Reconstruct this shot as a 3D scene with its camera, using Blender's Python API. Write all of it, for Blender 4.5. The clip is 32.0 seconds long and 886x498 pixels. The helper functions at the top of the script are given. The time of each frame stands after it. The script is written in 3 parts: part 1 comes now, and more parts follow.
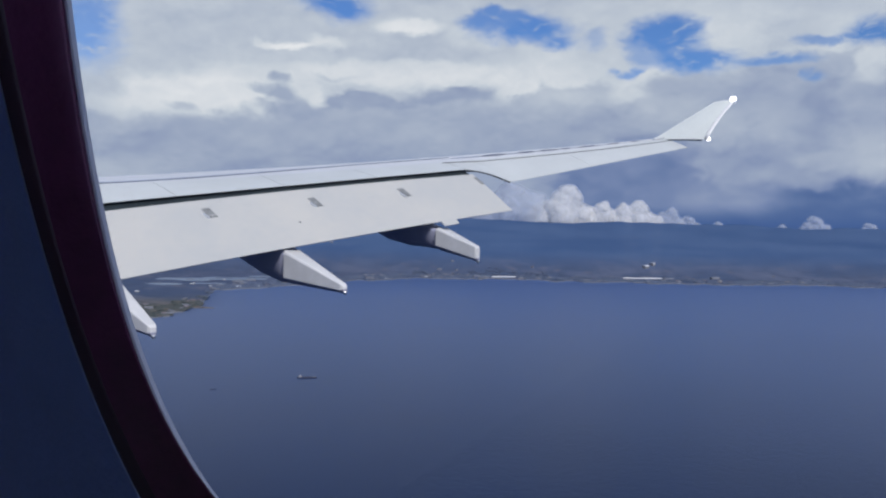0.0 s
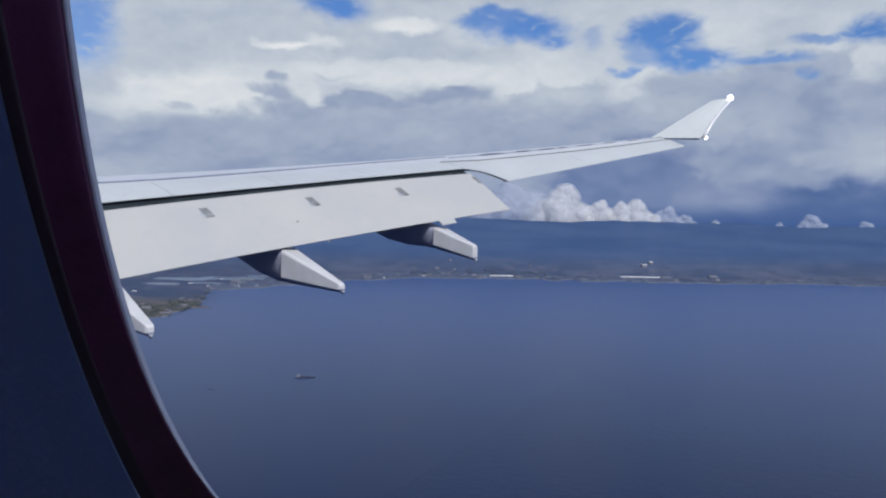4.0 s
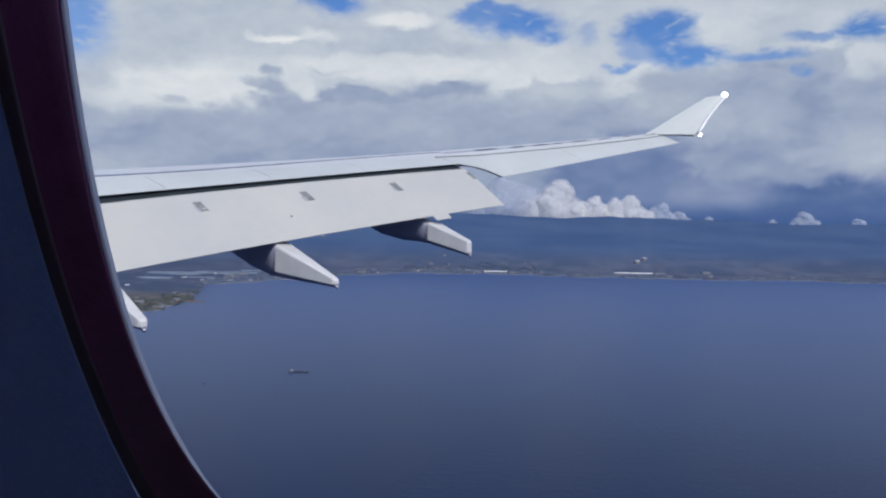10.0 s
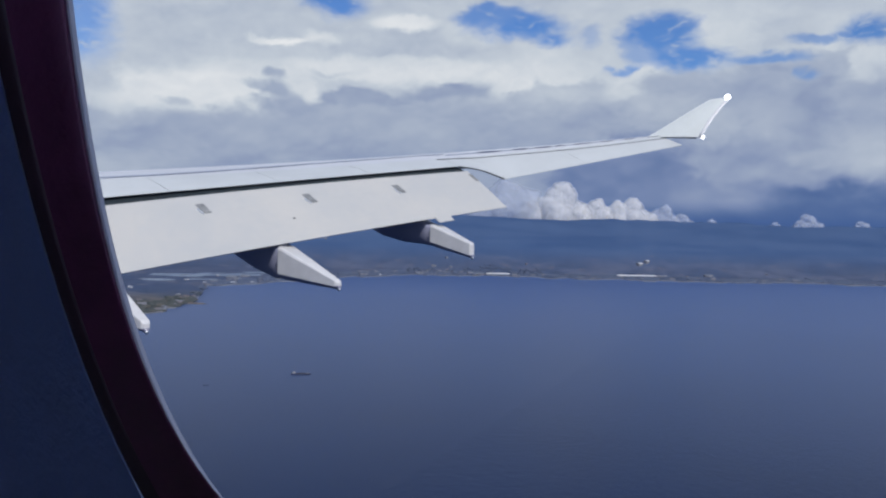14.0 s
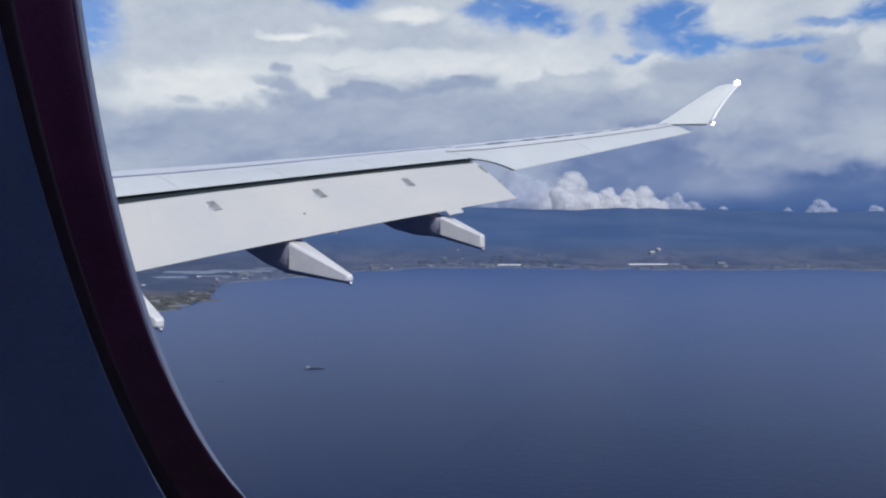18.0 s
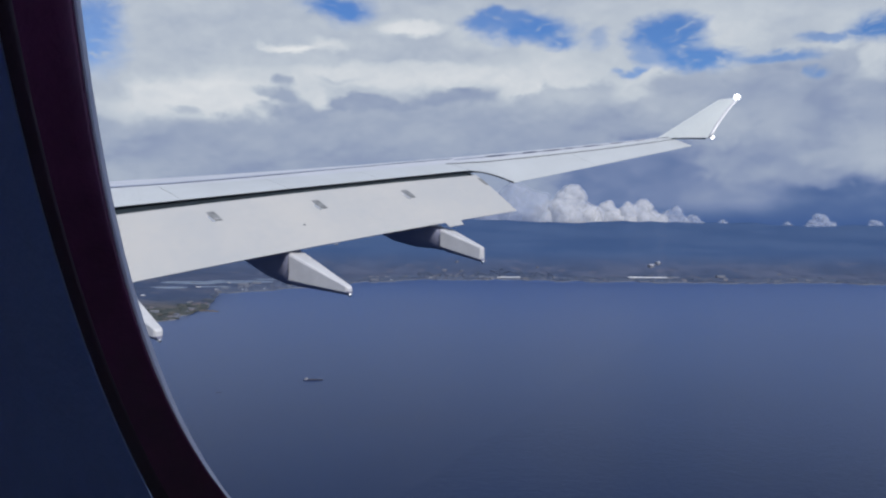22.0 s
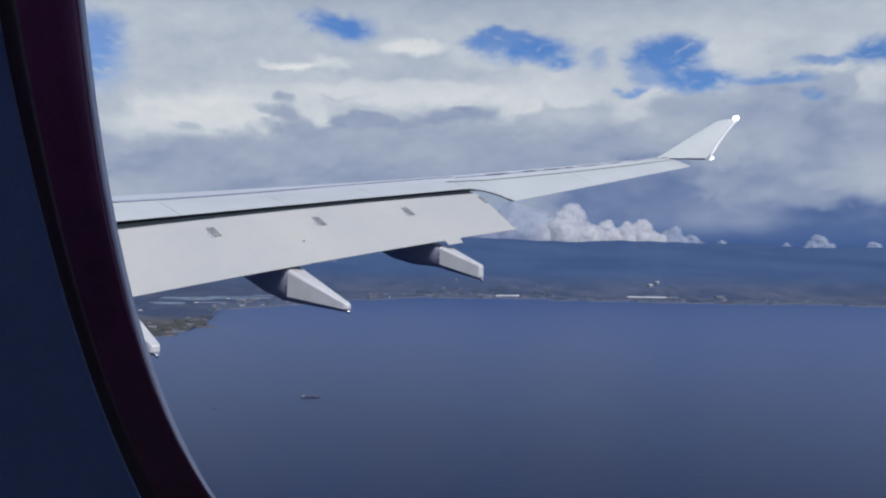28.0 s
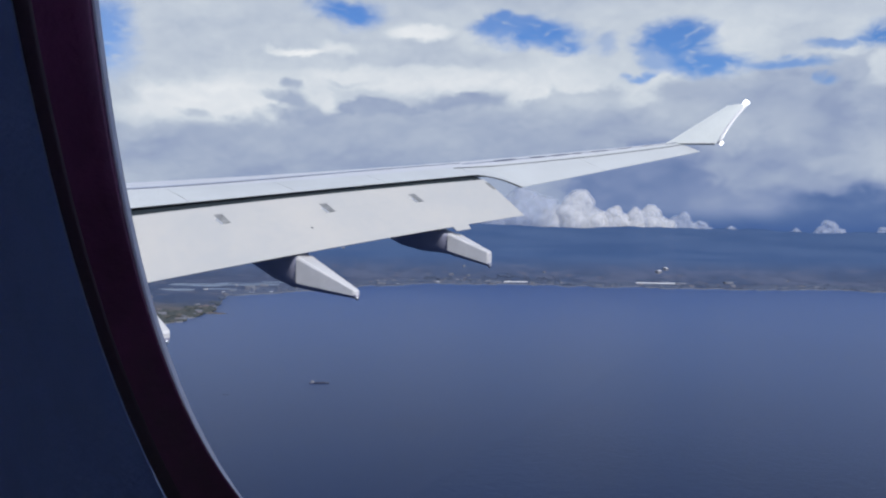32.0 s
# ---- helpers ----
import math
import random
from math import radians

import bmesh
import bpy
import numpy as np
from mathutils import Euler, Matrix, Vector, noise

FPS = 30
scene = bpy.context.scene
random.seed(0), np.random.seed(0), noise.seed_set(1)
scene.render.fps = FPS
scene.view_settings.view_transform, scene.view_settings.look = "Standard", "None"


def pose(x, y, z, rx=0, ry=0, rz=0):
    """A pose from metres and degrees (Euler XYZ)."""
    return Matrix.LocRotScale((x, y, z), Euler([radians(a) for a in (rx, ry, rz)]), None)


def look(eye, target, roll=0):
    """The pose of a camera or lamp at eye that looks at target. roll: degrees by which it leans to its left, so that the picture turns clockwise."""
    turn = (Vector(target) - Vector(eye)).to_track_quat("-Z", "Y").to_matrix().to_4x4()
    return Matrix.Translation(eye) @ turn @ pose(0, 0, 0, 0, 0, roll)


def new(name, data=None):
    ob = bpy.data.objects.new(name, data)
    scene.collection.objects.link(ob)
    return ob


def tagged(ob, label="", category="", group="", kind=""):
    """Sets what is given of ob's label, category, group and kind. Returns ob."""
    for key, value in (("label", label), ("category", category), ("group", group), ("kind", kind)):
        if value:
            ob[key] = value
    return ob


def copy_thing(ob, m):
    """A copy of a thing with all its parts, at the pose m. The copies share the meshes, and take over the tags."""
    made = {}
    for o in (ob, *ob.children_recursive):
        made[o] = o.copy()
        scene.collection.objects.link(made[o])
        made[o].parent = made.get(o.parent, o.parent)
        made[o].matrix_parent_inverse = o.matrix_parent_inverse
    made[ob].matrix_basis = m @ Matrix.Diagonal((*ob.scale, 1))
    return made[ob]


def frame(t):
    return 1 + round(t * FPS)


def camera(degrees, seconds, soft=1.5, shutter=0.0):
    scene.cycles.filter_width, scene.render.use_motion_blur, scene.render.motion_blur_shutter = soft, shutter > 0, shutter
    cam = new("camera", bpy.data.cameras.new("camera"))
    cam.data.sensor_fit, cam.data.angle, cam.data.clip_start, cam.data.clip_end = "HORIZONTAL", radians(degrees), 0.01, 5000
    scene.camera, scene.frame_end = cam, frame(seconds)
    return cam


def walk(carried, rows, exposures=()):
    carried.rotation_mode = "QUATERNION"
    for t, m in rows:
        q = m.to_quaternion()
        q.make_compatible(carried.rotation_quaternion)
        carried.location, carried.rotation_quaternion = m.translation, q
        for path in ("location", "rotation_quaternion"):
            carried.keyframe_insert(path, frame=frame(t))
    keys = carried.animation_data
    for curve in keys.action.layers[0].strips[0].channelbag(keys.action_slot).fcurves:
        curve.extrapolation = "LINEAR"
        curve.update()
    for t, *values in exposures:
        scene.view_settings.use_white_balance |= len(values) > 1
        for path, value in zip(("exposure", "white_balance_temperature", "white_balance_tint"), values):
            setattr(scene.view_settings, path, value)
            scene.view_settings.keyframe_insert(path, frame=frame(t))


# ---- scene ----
cam = camera(60.6, 32.0, soft=2.2)
ALT = 270.0          # height of the eye over the sea
# seconds, sideways shift in millimetres, then the three turns in degrees
ROWS = [
    (0, 2.7, 88.149, -1.027, -0.378),
    (0.5, 2.16, 88.263, -1.224, -0.463),
    (1, 2.1, 88.188, -1.105, -0.416),
    (1.5, 1.95, 88.184, -1.148, -0.487),
    (2, 1.58, 88.203, -1.442, -0.69),
    (2.5, 2.77, 88.051, -0.694, -0.44),
    (3, 2.22, 88.115, -1.065, -0.579),
    (3.5, 2.19, 88.107, -0.888, -0.565),
    (5.5, 2.04, 88.026, -1.349, -0.761),
    (6, 1.26, 88.01, -1.511, -0.94),
    (6.5, 1.63, 88.038, -1.414, -0.698),
    (7, 1.72, 87.989, -1.216, -0.644),
    (7.5, 0.87, 88.039, -1.412, -0.8),
    (8, 1.08, 87.865, -1.085, -0.723),
    (8.5, 0.88, 87.842, -0.982, -0.863),
    (9, 0.82, 87.857, -1.256, -0.886),
    (9.5, 1.62, 87.848, -1.162, -0.823),
    (10, 1.01, 87.74, -1.201, -0.987),
    (10.5, 1.31, 87.751, -0.782, -0.791),
    (11, 1.55, 87.855, -1.061, -0.768),
    (11.5, 1.22, 87.92, -1.248, -0.759),
    (12, 1.61, 87.906, -0.972, -0.807),
    (12.5, 1.31, 87.855, -0.88, -0.8),
    (13, 1.48, 87.855, -0.876, -0.762),
    (13.5, 1.17, 87.854, -1.046, -0.784),
    (14, 0.44, 87.904, -1.258, -0.8),
    (14.5, 0.26, 87.661, -1.145, -0.801),
    (16.5, -0.66, 87.361, -0.965, -0.982),
    (17, -0.92, 87.324, -0.532, -0.351),
    (17.5, -0.6, 87.294, -0.319, -0.047),
    (18, -0.08, 87.325, -0.092, -0.039),
    (18.5, 0.13, 87.346, -0.252, -0.038),
    (19, 0.79, 87.312, 0, 0),
    (19.5, 1.21, 87.459, -0.371, -0.085),
    (20, 0.67, 87.498, -0.445, -0.069),
    (20.5, 0.99, 87.67, -0.375, -0.161),
    (21, 0.23, 87.971, -0.812, -0.283),
    (21.5, 0.59, 88.191, -0.728, -0.157),
    (22, 0.75, 88.227, -0.449, -0.046),
    (22.5, 0.42, 88.408, -0.697, -0.006),
    (23, 0.28, 88.792, -0.715, -0.018),
    (23.5, 0.78, 89.01, -0.705, 0.062),
    (24, 0.25, 89.046, -0.844, -0.032),
    (24.5, 0.44, 89.082, -0.793, -0.085),
    (25, -0.82, 89.106, -0.777, -0.141),
    (25.5, 0.08, 89.086, -0.73, 0.015),
    (27.5, -0.72, 89.445, -0.98, -0.044),
    (28, 0.03, 89.576, -0.976, -0.105),
    (28.5, 0.24, 89.722, -1.191, -0.119),
    (29, 0.18, 89.694, -0.919, -0.165),
    (29.5, 0.23, 89.715, -0.563, -0.054),
    (30, -1.14, 89.126, -0.832, -0.088),
    (30.5, -1.16, 88.664, -0.657, -0.013),
    (31, 2.13, 88.744, 0.016, 0.405),
    (31.5, 0.44, 88.543, -0.151, 0.556),
    (32, -1.63, 88.531, -0.848, 0.5),
]
walk(cam, [(t, pose(dx * 0.00086, 0, ALT, rx, ry, rz)) for t, dx, rx, ry, rz in ROWS],
     [(0.0, -0.05), (14.0, -0.04), (19.0, 0.02), (21.0, -0.09), (25.0, -0.10), (28.0, -0.13), (30.0, -0.16), (31.0, -0.06), (32.0, 0.07)])

# the aircraft's own axes at the eye: x outboard, y forward, z up
CRAFT = pose(0, 0, ALT, 0, 0, 50)

# ---------------------------------------------------------------- light
TO_SUN = (CRAFT.to_3x3() @ Vector((-0.34, -0.68, 0.65))).normalized()
sun = new("sun", bpy.data.lights.new("sun", "SUN"))
sun.data.energy, sun.data.angle, sun.data.color = 3.1, radians(0.6), (1.0, 0.96, 0.9)
sun.matrix_world = look((0, 0, 600), Vector((0, 0, 600)) - TO_SUN)

world = bpy.data.worlds.new("sky")
scene.world = world
world.use_nodes = True
WT = world.node_tree
WT.nodes.clear()


class Graph:
    """Shortcuts for building node trees."""

    def __init__(self, tree):
        self.tree = tree

    def node(self, kind, **values):
        n = self.tree.nodes.new(kind)
        for key, value in values.items():
            n.inputs[key.replace("_", " ")].default_value = value
        return n

    def link(self, a, b):
        self.tree.links.new(a, b)

    def math(self, op, *args, clamp=False):
        n = self.tree.nodes.new("ShaderNodeMath")
        n.operation, n.use_clamp = op, clamp
        for i, a in enumerate(args):
            if isinstance(a, (int, float)):
                n.inputs[i].default_value = a
            else:
                self.link(a, n.inputs[i])
        return n.outputs[0]

    def smooth(self, value, low, high):
        n = self.tree.nodes.new("ShaderNodeMapRange")
        n.interpolation_type = "SMOOTHSTEP"
        self.link(value, n.inputs[0])
        n.inputs[1].default_value, n.inputs[2].default_value = low, high
        return n.outputs[0]

    def mix(self, fac, a, b, blend="MIX"):
        n = self.tree.nodes.new("ShaderNodeMix")
        n.data_type, n.blend_type = "RGBA", blend
        for socket, v in ((n.inputs[0], fac), (n.inputs[6], a), (n.inputs[7], b)):
            if isinstance(v, (int, float)):
                socket.default_value = v
            elif isinstance(v, tuple):
                socket.default_value = (*v, 1)
            else:
                self.link(v, socket)
        return n.outputs[2]

    def ramp(self, fac, stops):
        n = self.tree.nodes.new("ShaderNodeValToRGB")
        e = n.color_ramp.elements
        while len(e) < len(stops):
            e.new(0.5)
        for s, (p, c) in zip(e, stops):
            s.position, s.color = p, (*c, 1)
        self.link(fac, n.inputs[0])
        return n.outputs[0]

    def noise(self, vector, scale, detail=4.0, rough=0.55, warp=0.0):
        n = self.tree.nodes.new("ShaderNodeTexNoise")
        n.inputs["Scale"].default_value, n.inputs["Detail"].default_value = scale, detail
        n.inputs["Roughness"].default_value, n.inputs["Distortion"].default_value = rough, warp
        if vector:
            self.link(vector, n.inputs["Vector"])
        return n


def sky():
    """Broken cloud: a pale sheet over a grey deck, towers, murky low air and blue gaps."""
    g = Graph(WT)
    way = g.node("ShaderNodeTexCoord").outputs["Generated"]
    xyz = g.node("ShaderNodeSeparateXYZ")
    g.link(way, xyz.inputs[0])
    az = g.math("MULTIPLY", g.math("ARCTAN2", xyz.outputs[0], xyz.outputs[1]), 57.2958)
    el = g.math("MULTIPLY", g.math("ARCSINE", xyz.outputs[2]), 57.2958)

    def vector(x, y):
        n = g.node("ShaderNodeCombineXYZ")
        g.link(x, n.inputs[0])
        g.link(y, n.inputs[1])
        return n.outputs[0]

    def blend(fac, a, b):
        """a, or b where fac is 1; single numbers."""
        n = WT.nodes.new("ShaderNodeMix")
        for socket, v in ((n.inputs[0], fac), (n.inputs[2], a), (n.inputs[3], b)):
            if isinstance(v, (int, float)):
                socket.default_value = v
            else:
                g.link(v, socket)
        return n.outputs[0]

    at = vector(az, g.math("MULTIPLY", el, 1.6))
    curl = g.node("ShaderNodeSeparateColor")
    g.link(g.noise(at, 0.22, 6, 0.58, 0.3).outputs["Color"], curl.inputs[0])
    fine = g.noise(at, 0.75, 6, 0.58, 0.4).outputs[0]
    calm = g.noise(vector(g.math("MULTIPLY", az, 0.6), el), 0.30, 4, 0.5, 0.5).outputs[0]

    def puffs(shift):
        """Rounded billows, sampled a little higher up where shift is given."""
        v = WT.nodes.new("ShaderNodeTexVoronoi")
        v.feature, v.normalize = "SMOOTH_F1", True
        for key, value in (("Scale", 0.36), ("Detail", 2.0), ("Roughness", 0.5), ("Lacunarity", 2.2), ("Smoothness", 0.7)):
            v.inputs[key].default_value = value
        up = g.math("ADD", g.math("MULTIPLY", el, 1.5), g.math("MULTIPLY_ADD", curl.outputs[1], 4.0, shift))
        g.link(vector(g.math("MULTIPLY_ADD", curl.outputs[0], 4.0, az), up), v.inputs["Vector"])
        return v.outputs["Distance"]

    here = puffs(0.0)
    relief = g.math("SUBTRACT", puffs(0.7), here)
    bent = vector(g.math("ADD", az, g.math("MULTIPLY_ADD", curl.outputs[0], 4.4, -2.2)),
                  g.math("ADD", el, g.math("ADD", g.math("MULTIPLY_ADD", curl.outputs[1], 2.4, -1.2), g.math("MULTIPLY_ADD", here, -0.9, 0.38))))
    fray = g.math("MULTIPLY_ADD", fine, 0.6, -0.3)

    def lay(field, rows):
        """Soft-edged ovals of cloud over what lies behind them."""
        for a, e, w, h, soft, value in rows:
            off, size, far = (WT.nodes.new("ShaderNodeVectorMath") for _ in range(3))
            off.operation, size.operation, far.operation = "SUBTRACT", "MULTIPLY", "LENGTH"
            off.inputs[1].default_value, size.inputs[1].default_value = (a, e, 0), (1 / w, 1 / h, 0)
            g.link(bent, off.inputs[0])
            g.link(off.outputs[0], size.inputs[0])
            g.link(size.outputs[0], far.inputs[0])
            field = blend(g.smooth(g.math("ADD", far.outputs["Value"], fray), 1 + soft, 1 - soft), field, value)
        return field

    height = g.math("MULTIPLY_ADD", el, 0.05, 0.1)
    tone = g.ramp(height, [(p, (c, c, c)) for p, c in ((0.03, 0.0), (0.09, 0.04), (0.14, 0.17), (0.21, 0.36), (0.30, 0.46), (0.44, 0.50), (0.56, 0.62), (0.66, 0.75), (0.88, 0.69), (1.0, 0.54))])
    for rows in (PALE_CLOUD, GREY_DECK, TOWERS, LOW_AIR):
        tone = lay(tone, rows)
    tone = blend(g.smooth(el, 0.1, 2.0), 0.02, tone)
    alive = g.smooth(el, -0.5, 2.5)
    wander = g.math("MULTIPLY_ADD", relief, 0.22, g.math("MULTIPLY_ADD", calm, 0.24, g.math("MULTIPLY_ADD", fine, 0.10, -0.18)))
    tone = g.math("MULTIPLY_ADD", wander, alive, tone)
    cloud = g.ramp(tone, [(0.0, (0.058, 0.120, 0.31)), (0.15, (0.115, 0.185, 0.37)), (0.3, (0.205, 0.275, 0.46)), (0.45, (0.335, 0.405, 0.55)),
                          (0.6, (0.46, 0.53, 0.635)), (0.75, (0.60, 0.665, 0.73)), (0.9, (0.76, 0.80, 0.83)), (1.0, (0.88, 0.905, 0.91))])
    over = g.math("MULTIPLY", g.smooth(el, 17.0, 22.0), g.math("SUBTRACT", 1.0, g.smooth(el, 45.0, 70.0)))
    gap = lay(g.math("MULTIPLY", over, g.smooth(calm, 0.40, 0.56)), BLUE_GAPS)
    wisp = g.noise(vector(az, g.math("MULTIPLY", el, 2.2)), 0.55, 6, 0.62, 0.8).outputs[0]
    gap = g.math("MULTIPLY", gap, g.math("MULTIPLY_ADD", g.smooth(wisp, 0.50, 0.72), -0.55, 1.0))
    blue = g.node("ShaderNodeTexSky")
    blue.sky_type, blue.sun_disc = "NISHITA", False
    blue.sun_elevation, blue.sun_rotation = math.asin(TO_SUN.z), math.atan2(TO_SUN.x, TO_SUN.y)
    deep = g.mix(1.0, blue.outputs[0], SKY_TINT, "MULTIPLY")
    out = g.node("ShaderNodeOutputWorld")
    bg = g.node("ShaderNodeBackground", Strength=0.98)
    g.link(g.mix(gap, cloud, deep), bg.inputs[0])
    g.link(bg.outputs[0], out.inputs[0])


SKY_TINT = (0.048, 0.075, 0.12)
# bearing, elevation, half width, half height (degrees), softness, tone
PALE_CLOUD = [
    (-18.3, 9.3, 9.8, 1.78, 0.5, 0.9), (-14.4, 14.0, 5.9, 1.44, 0.5, 0.66), (-5.8, 12.3, 5.4, 1.03, 0.5, 0.67), (-0.8, 13.5, 4.6, 1.18, 0.5, 0.61), (-21.2, 12.1, 4.0, 1.48, 0.6, 0.67),
    (-24.5, 10.0, 2.1, 1.84, 0.6, 0.66), (-11.6, 13.0, 2.0, 0.27, 0.6, 0.95), (-8.5, 13.3, 1.2, 0.47, 0.6, 0.86), (-2.5, 14.5, 2.5, 0.54, 0.5, 0.92), (2.6, 14.0, 2.5, 0.86, 0.5, 0.76),
    (0.1, 11.1, 9.6, 0.81, 0.5, 0.87), (7.2, 10.4, 2.9, 1.69, 0.45, 0.86), (9.3, 11.7, 4.5, 1.5, 0.5, 0.8), (-5.0, 11.5, 5.0, 0.56, 0.6, 0.84),
]
GREY_DECK = [
    (-22.0, 5.4, 6.9, 2.01, 0.22, 0.52), (-19.4, 5.7, 4.1, 1.02, 0.5, 0.46), (-23.1, 3.5, 3.9, 1.01, 0.7, 0.58), (-13.2, 5.7, 6.8, 2.03, 0.25, 0.5), (-3.7, 7.2, 10.0, 2.23, 0.3, 0.53),
    (3.5, 6.9, 5.1, 1.82, 0.3, 0.54), (-7.5, 4.6, 12.3, 1.42, 0.7, 0.46), (-12.1, 10.5, 0.8, 0.32, 0.6, 0.54), (-13.4, 9.8, 1.1, 0.32, 0.7, 0.6), (-11.8, 9.6, 1.0, 0.48, 0.5, 0.5),
    (-10.4, 8.7, 2.5, 0.64, 0.45, 0.5), (-5.8, 9.3, 3.8, 0.57, 0.35, 0.45), (0.9, 9.7, 3.0, 0.45, 0.5, 0.44), (-7.9, 10.9, 1.3, 0.2, 0.7, 0.68), (-18.7, 8.2, 0.7, 0.31, 0.7, 0.66),
    (-9.1, 9.6, 1.0, 0.56, 0.5, 0.84),
]
TOWERS = [
    (6.4, 8.3, 2.5, 1.47, 0.25, 0.6), (10.4, 9.1, 3.7, 1.77, 0.2, 0.6), (9.3, 9.5, 1.7, 0.81, 0.6, 0.68), (14.6, 8.8, 4.4, 1.59, 0.5, 0.58), (15.3, 10.7, 2.4, 1.25, 0.22, 0.86),
    (14.2, 10.2, 2.0, 0.79, 0.6, 0.8), (17.5, 9.9, 2.7, 1.01, 0.5, 0.57), (9.4, 7.3, 7.0, 1.39, 0.7, 0.48), (19.4, 9.7, 3.0, 1.54, 0.5, 0.55), (21.6, 13.7, 4.0, 1.69, 0.28, 0.75),
    (22.2, 12.0, 2.2, 0.82, 0.4, 0.76), (24.6, 13.3, 2.1, 1.08, 0.5, 0.66), (24.7, 8.9, 4.6, 2.61, 0.5, 0.48), (28.1, 10.5, 2.3, 0.93, 0.35, 0.58), (27.1, 11.5, 2.0, 0.5, 0.5, 0.6),
    (29.8, 10.7, 1.4, 1.27, 0.22, 0.8),
]
LOW_AIR = [
    (26.5, 8.5, 1.2, 2.22, 0.7, 0.4), (22.6, 7.5, 2.5, 1.15, 0.7, 0.58), (30.1, 7.9, 1.6, 2.15, 0.6, 0.5), (22.0, 4.9, 3.3, 1.95, 0.6, 0.42), (14.7, 4.4, 4.0, 1.87, 0.5, 0.28),
    (11.7, 3.4, 2.9, 1.49, 0.5, 0.26), (17.1, 2.6, 2.7, 1.38, 0.6, 0.27), (28.0, 2.2, 5.7, 1.35, 0.5, 0.12), (27.3, 4.9, 2.0, 0.75, 0.5, 0.56), (30.0, 5.6, 1.9, 1.6, 0.5, 0.59),
    (24.9, 3.9, 2.8, 0.77, 0.6, 0.46), (19.4, 1.7, 2.3, 1.44, 0.6, 0.34), (6.1, 2.1, 2.1, 1.69, 0.5, 0.46), (3.1, 3.3, 2.5, 2.11, 0.6, 0.46), (22.4, 2.1, 2.2, 1.02, 0.7, 0.36),
]
BLUE_GAPS = [
    (6.3, 14.6, 3.3, 0.85, 0.6, 1), (8.8, 13.6, 1.4, 0.51, 0.65, 0.9), (16.3, 13.7, 2.4, 1.29, 0.5, 1), (18.4, 12.0, 2.5, 0.84, 0.6, 1), (15.2, 12.4, 1.0, 0.77, 0.6, 0.6),
    (13.8, 11.5, 1.4, 0.27, 0.6, 0.8), (23.4, 11.6, 2.4, 0.37, 0.7, 0.8), (25.5, 10.6, 0.8, 0.29, 0.6, 0.7), (27.0, 12.8, 2.0, 0.35, 0.5, 0.7), (29.8, 13.1, 1.6, 0.9, 0.6, 1),
    (-24.9, 12.9, 1.9, 2.0, 0.7, 0.85), (-7.9, 15.8, 2.5, 0.84, 0.6, 1), (3.8, 15.1, 2.5, 0.54, 0.5, 0.9), (11.7, 13.8, 0.8, 0.62, 0.6, 0.4),
]
sky()

# ---------------------------------------------------------------- materials


def material(name, colour, rough=0.5, metal=0.0, vary=0.12, scale=3.0, bump=0.0, bump_scale=40.0, second=None, coords="Object", spec=0.5):
    """A surface whose colour wanders at two scales, with fine relief."""
    m = bpy.data.materials.new(name)
    m.use_nodes = True
    g = Graph(m.node_tree)
    b = m.node_tree.nodes["Principled BSDF"]
    at = g.node("ShaderNodeTexCoord").outputs[coords]
    big = g.noise(at, scale, 5, 0.6).outputs[0]
    small = g.noise(at, scale * 11, 4, 0.6).outputs[0]
    blend = g.math("ADD", g.math("MULTIPLY", big, 0.7), g.math("MULTIPLY", small, 0.3))
    dark = second or tuple(c * (1 - 2 * vary) for c in colour)
    lite = tuple(min(1, c * (1 + vary)) for c in colour)
    g.link(g.mix(g.smooth(blend, 0.3, 0.7), dark, lite), b.inputs["Base Color"])
    g.link(g.math("MULTIPLY_ADD", small, 0.2, rough - 0.1), b.inputs["Roughness"])
    b.inputs["Metallic"].default_value = metal
    b.inputs["Specular IOR Level"].default_value = spec
    if bump:
        n = g.node("ShaderNodeBump", Strength=bump, Distance=0.01)
        g.link(g.noise(at, bump_scale, 5, 0.6).outputs[0], n.inputs["Height"])
        g.link(n.outputs[0], b.inputs["Normal"])
    return m


WING_PAINT = material("wing paint", (0.53, 0.56, 0.575), 0.42, vary=0.035, scale=0.6)
FLAP_PAINT = material("flap paint", (0.495, 0.488, 0.47), 0.45, vary=0.03, scale=0.45, second=(0.44, 0.452, 0.46))
# Bluish grey darkens the fairing fronts as the flap's shadow would.
SHADED_PAINT = material("shaded fairing paint", (0.27, 0.28, 0.38), 0.4, vary=0.06, scale=1.5)
# Lighter than the flap, so the tail cones look fully sunlit.
SUNLIT_CONE = material("sunlit cone paint", (0.66, 0.66, 0.67), 0.32, vary=0.05, scale=2)
# Extra white carries the sun's highlight along the winglet's tail edge.
EDGE_HIGHLIGHT = material("edge highlight white", (0.82, 0.82, 0.83), 0.22, vary=0.02, scale=2)
# Near-black fill: the shade inside the wing gaps, set as colour.
GAP_SHADE = material("dark strip", (0.014, 0.024, 0.032), 0.7, vary=0.2)
SLOT = material("slot shade", (0.12, 0.14, 0.20), 0.6, vary=0.1)
# Bluish cast stands in for sky mirrored along the crest.
CREST_SKY_TINT = material("crest sky tint", (0.55, 0.575, 0.62), 0.4, vary=0.03, scale=0.6)
# Raised above the wing's white to make up for missing sunlight.
SUNLIT_WINGLET = material("sunlit winglet paint", (0.70, 0.735, 0.72), 0.4, vary=0.03, scale=0.8)
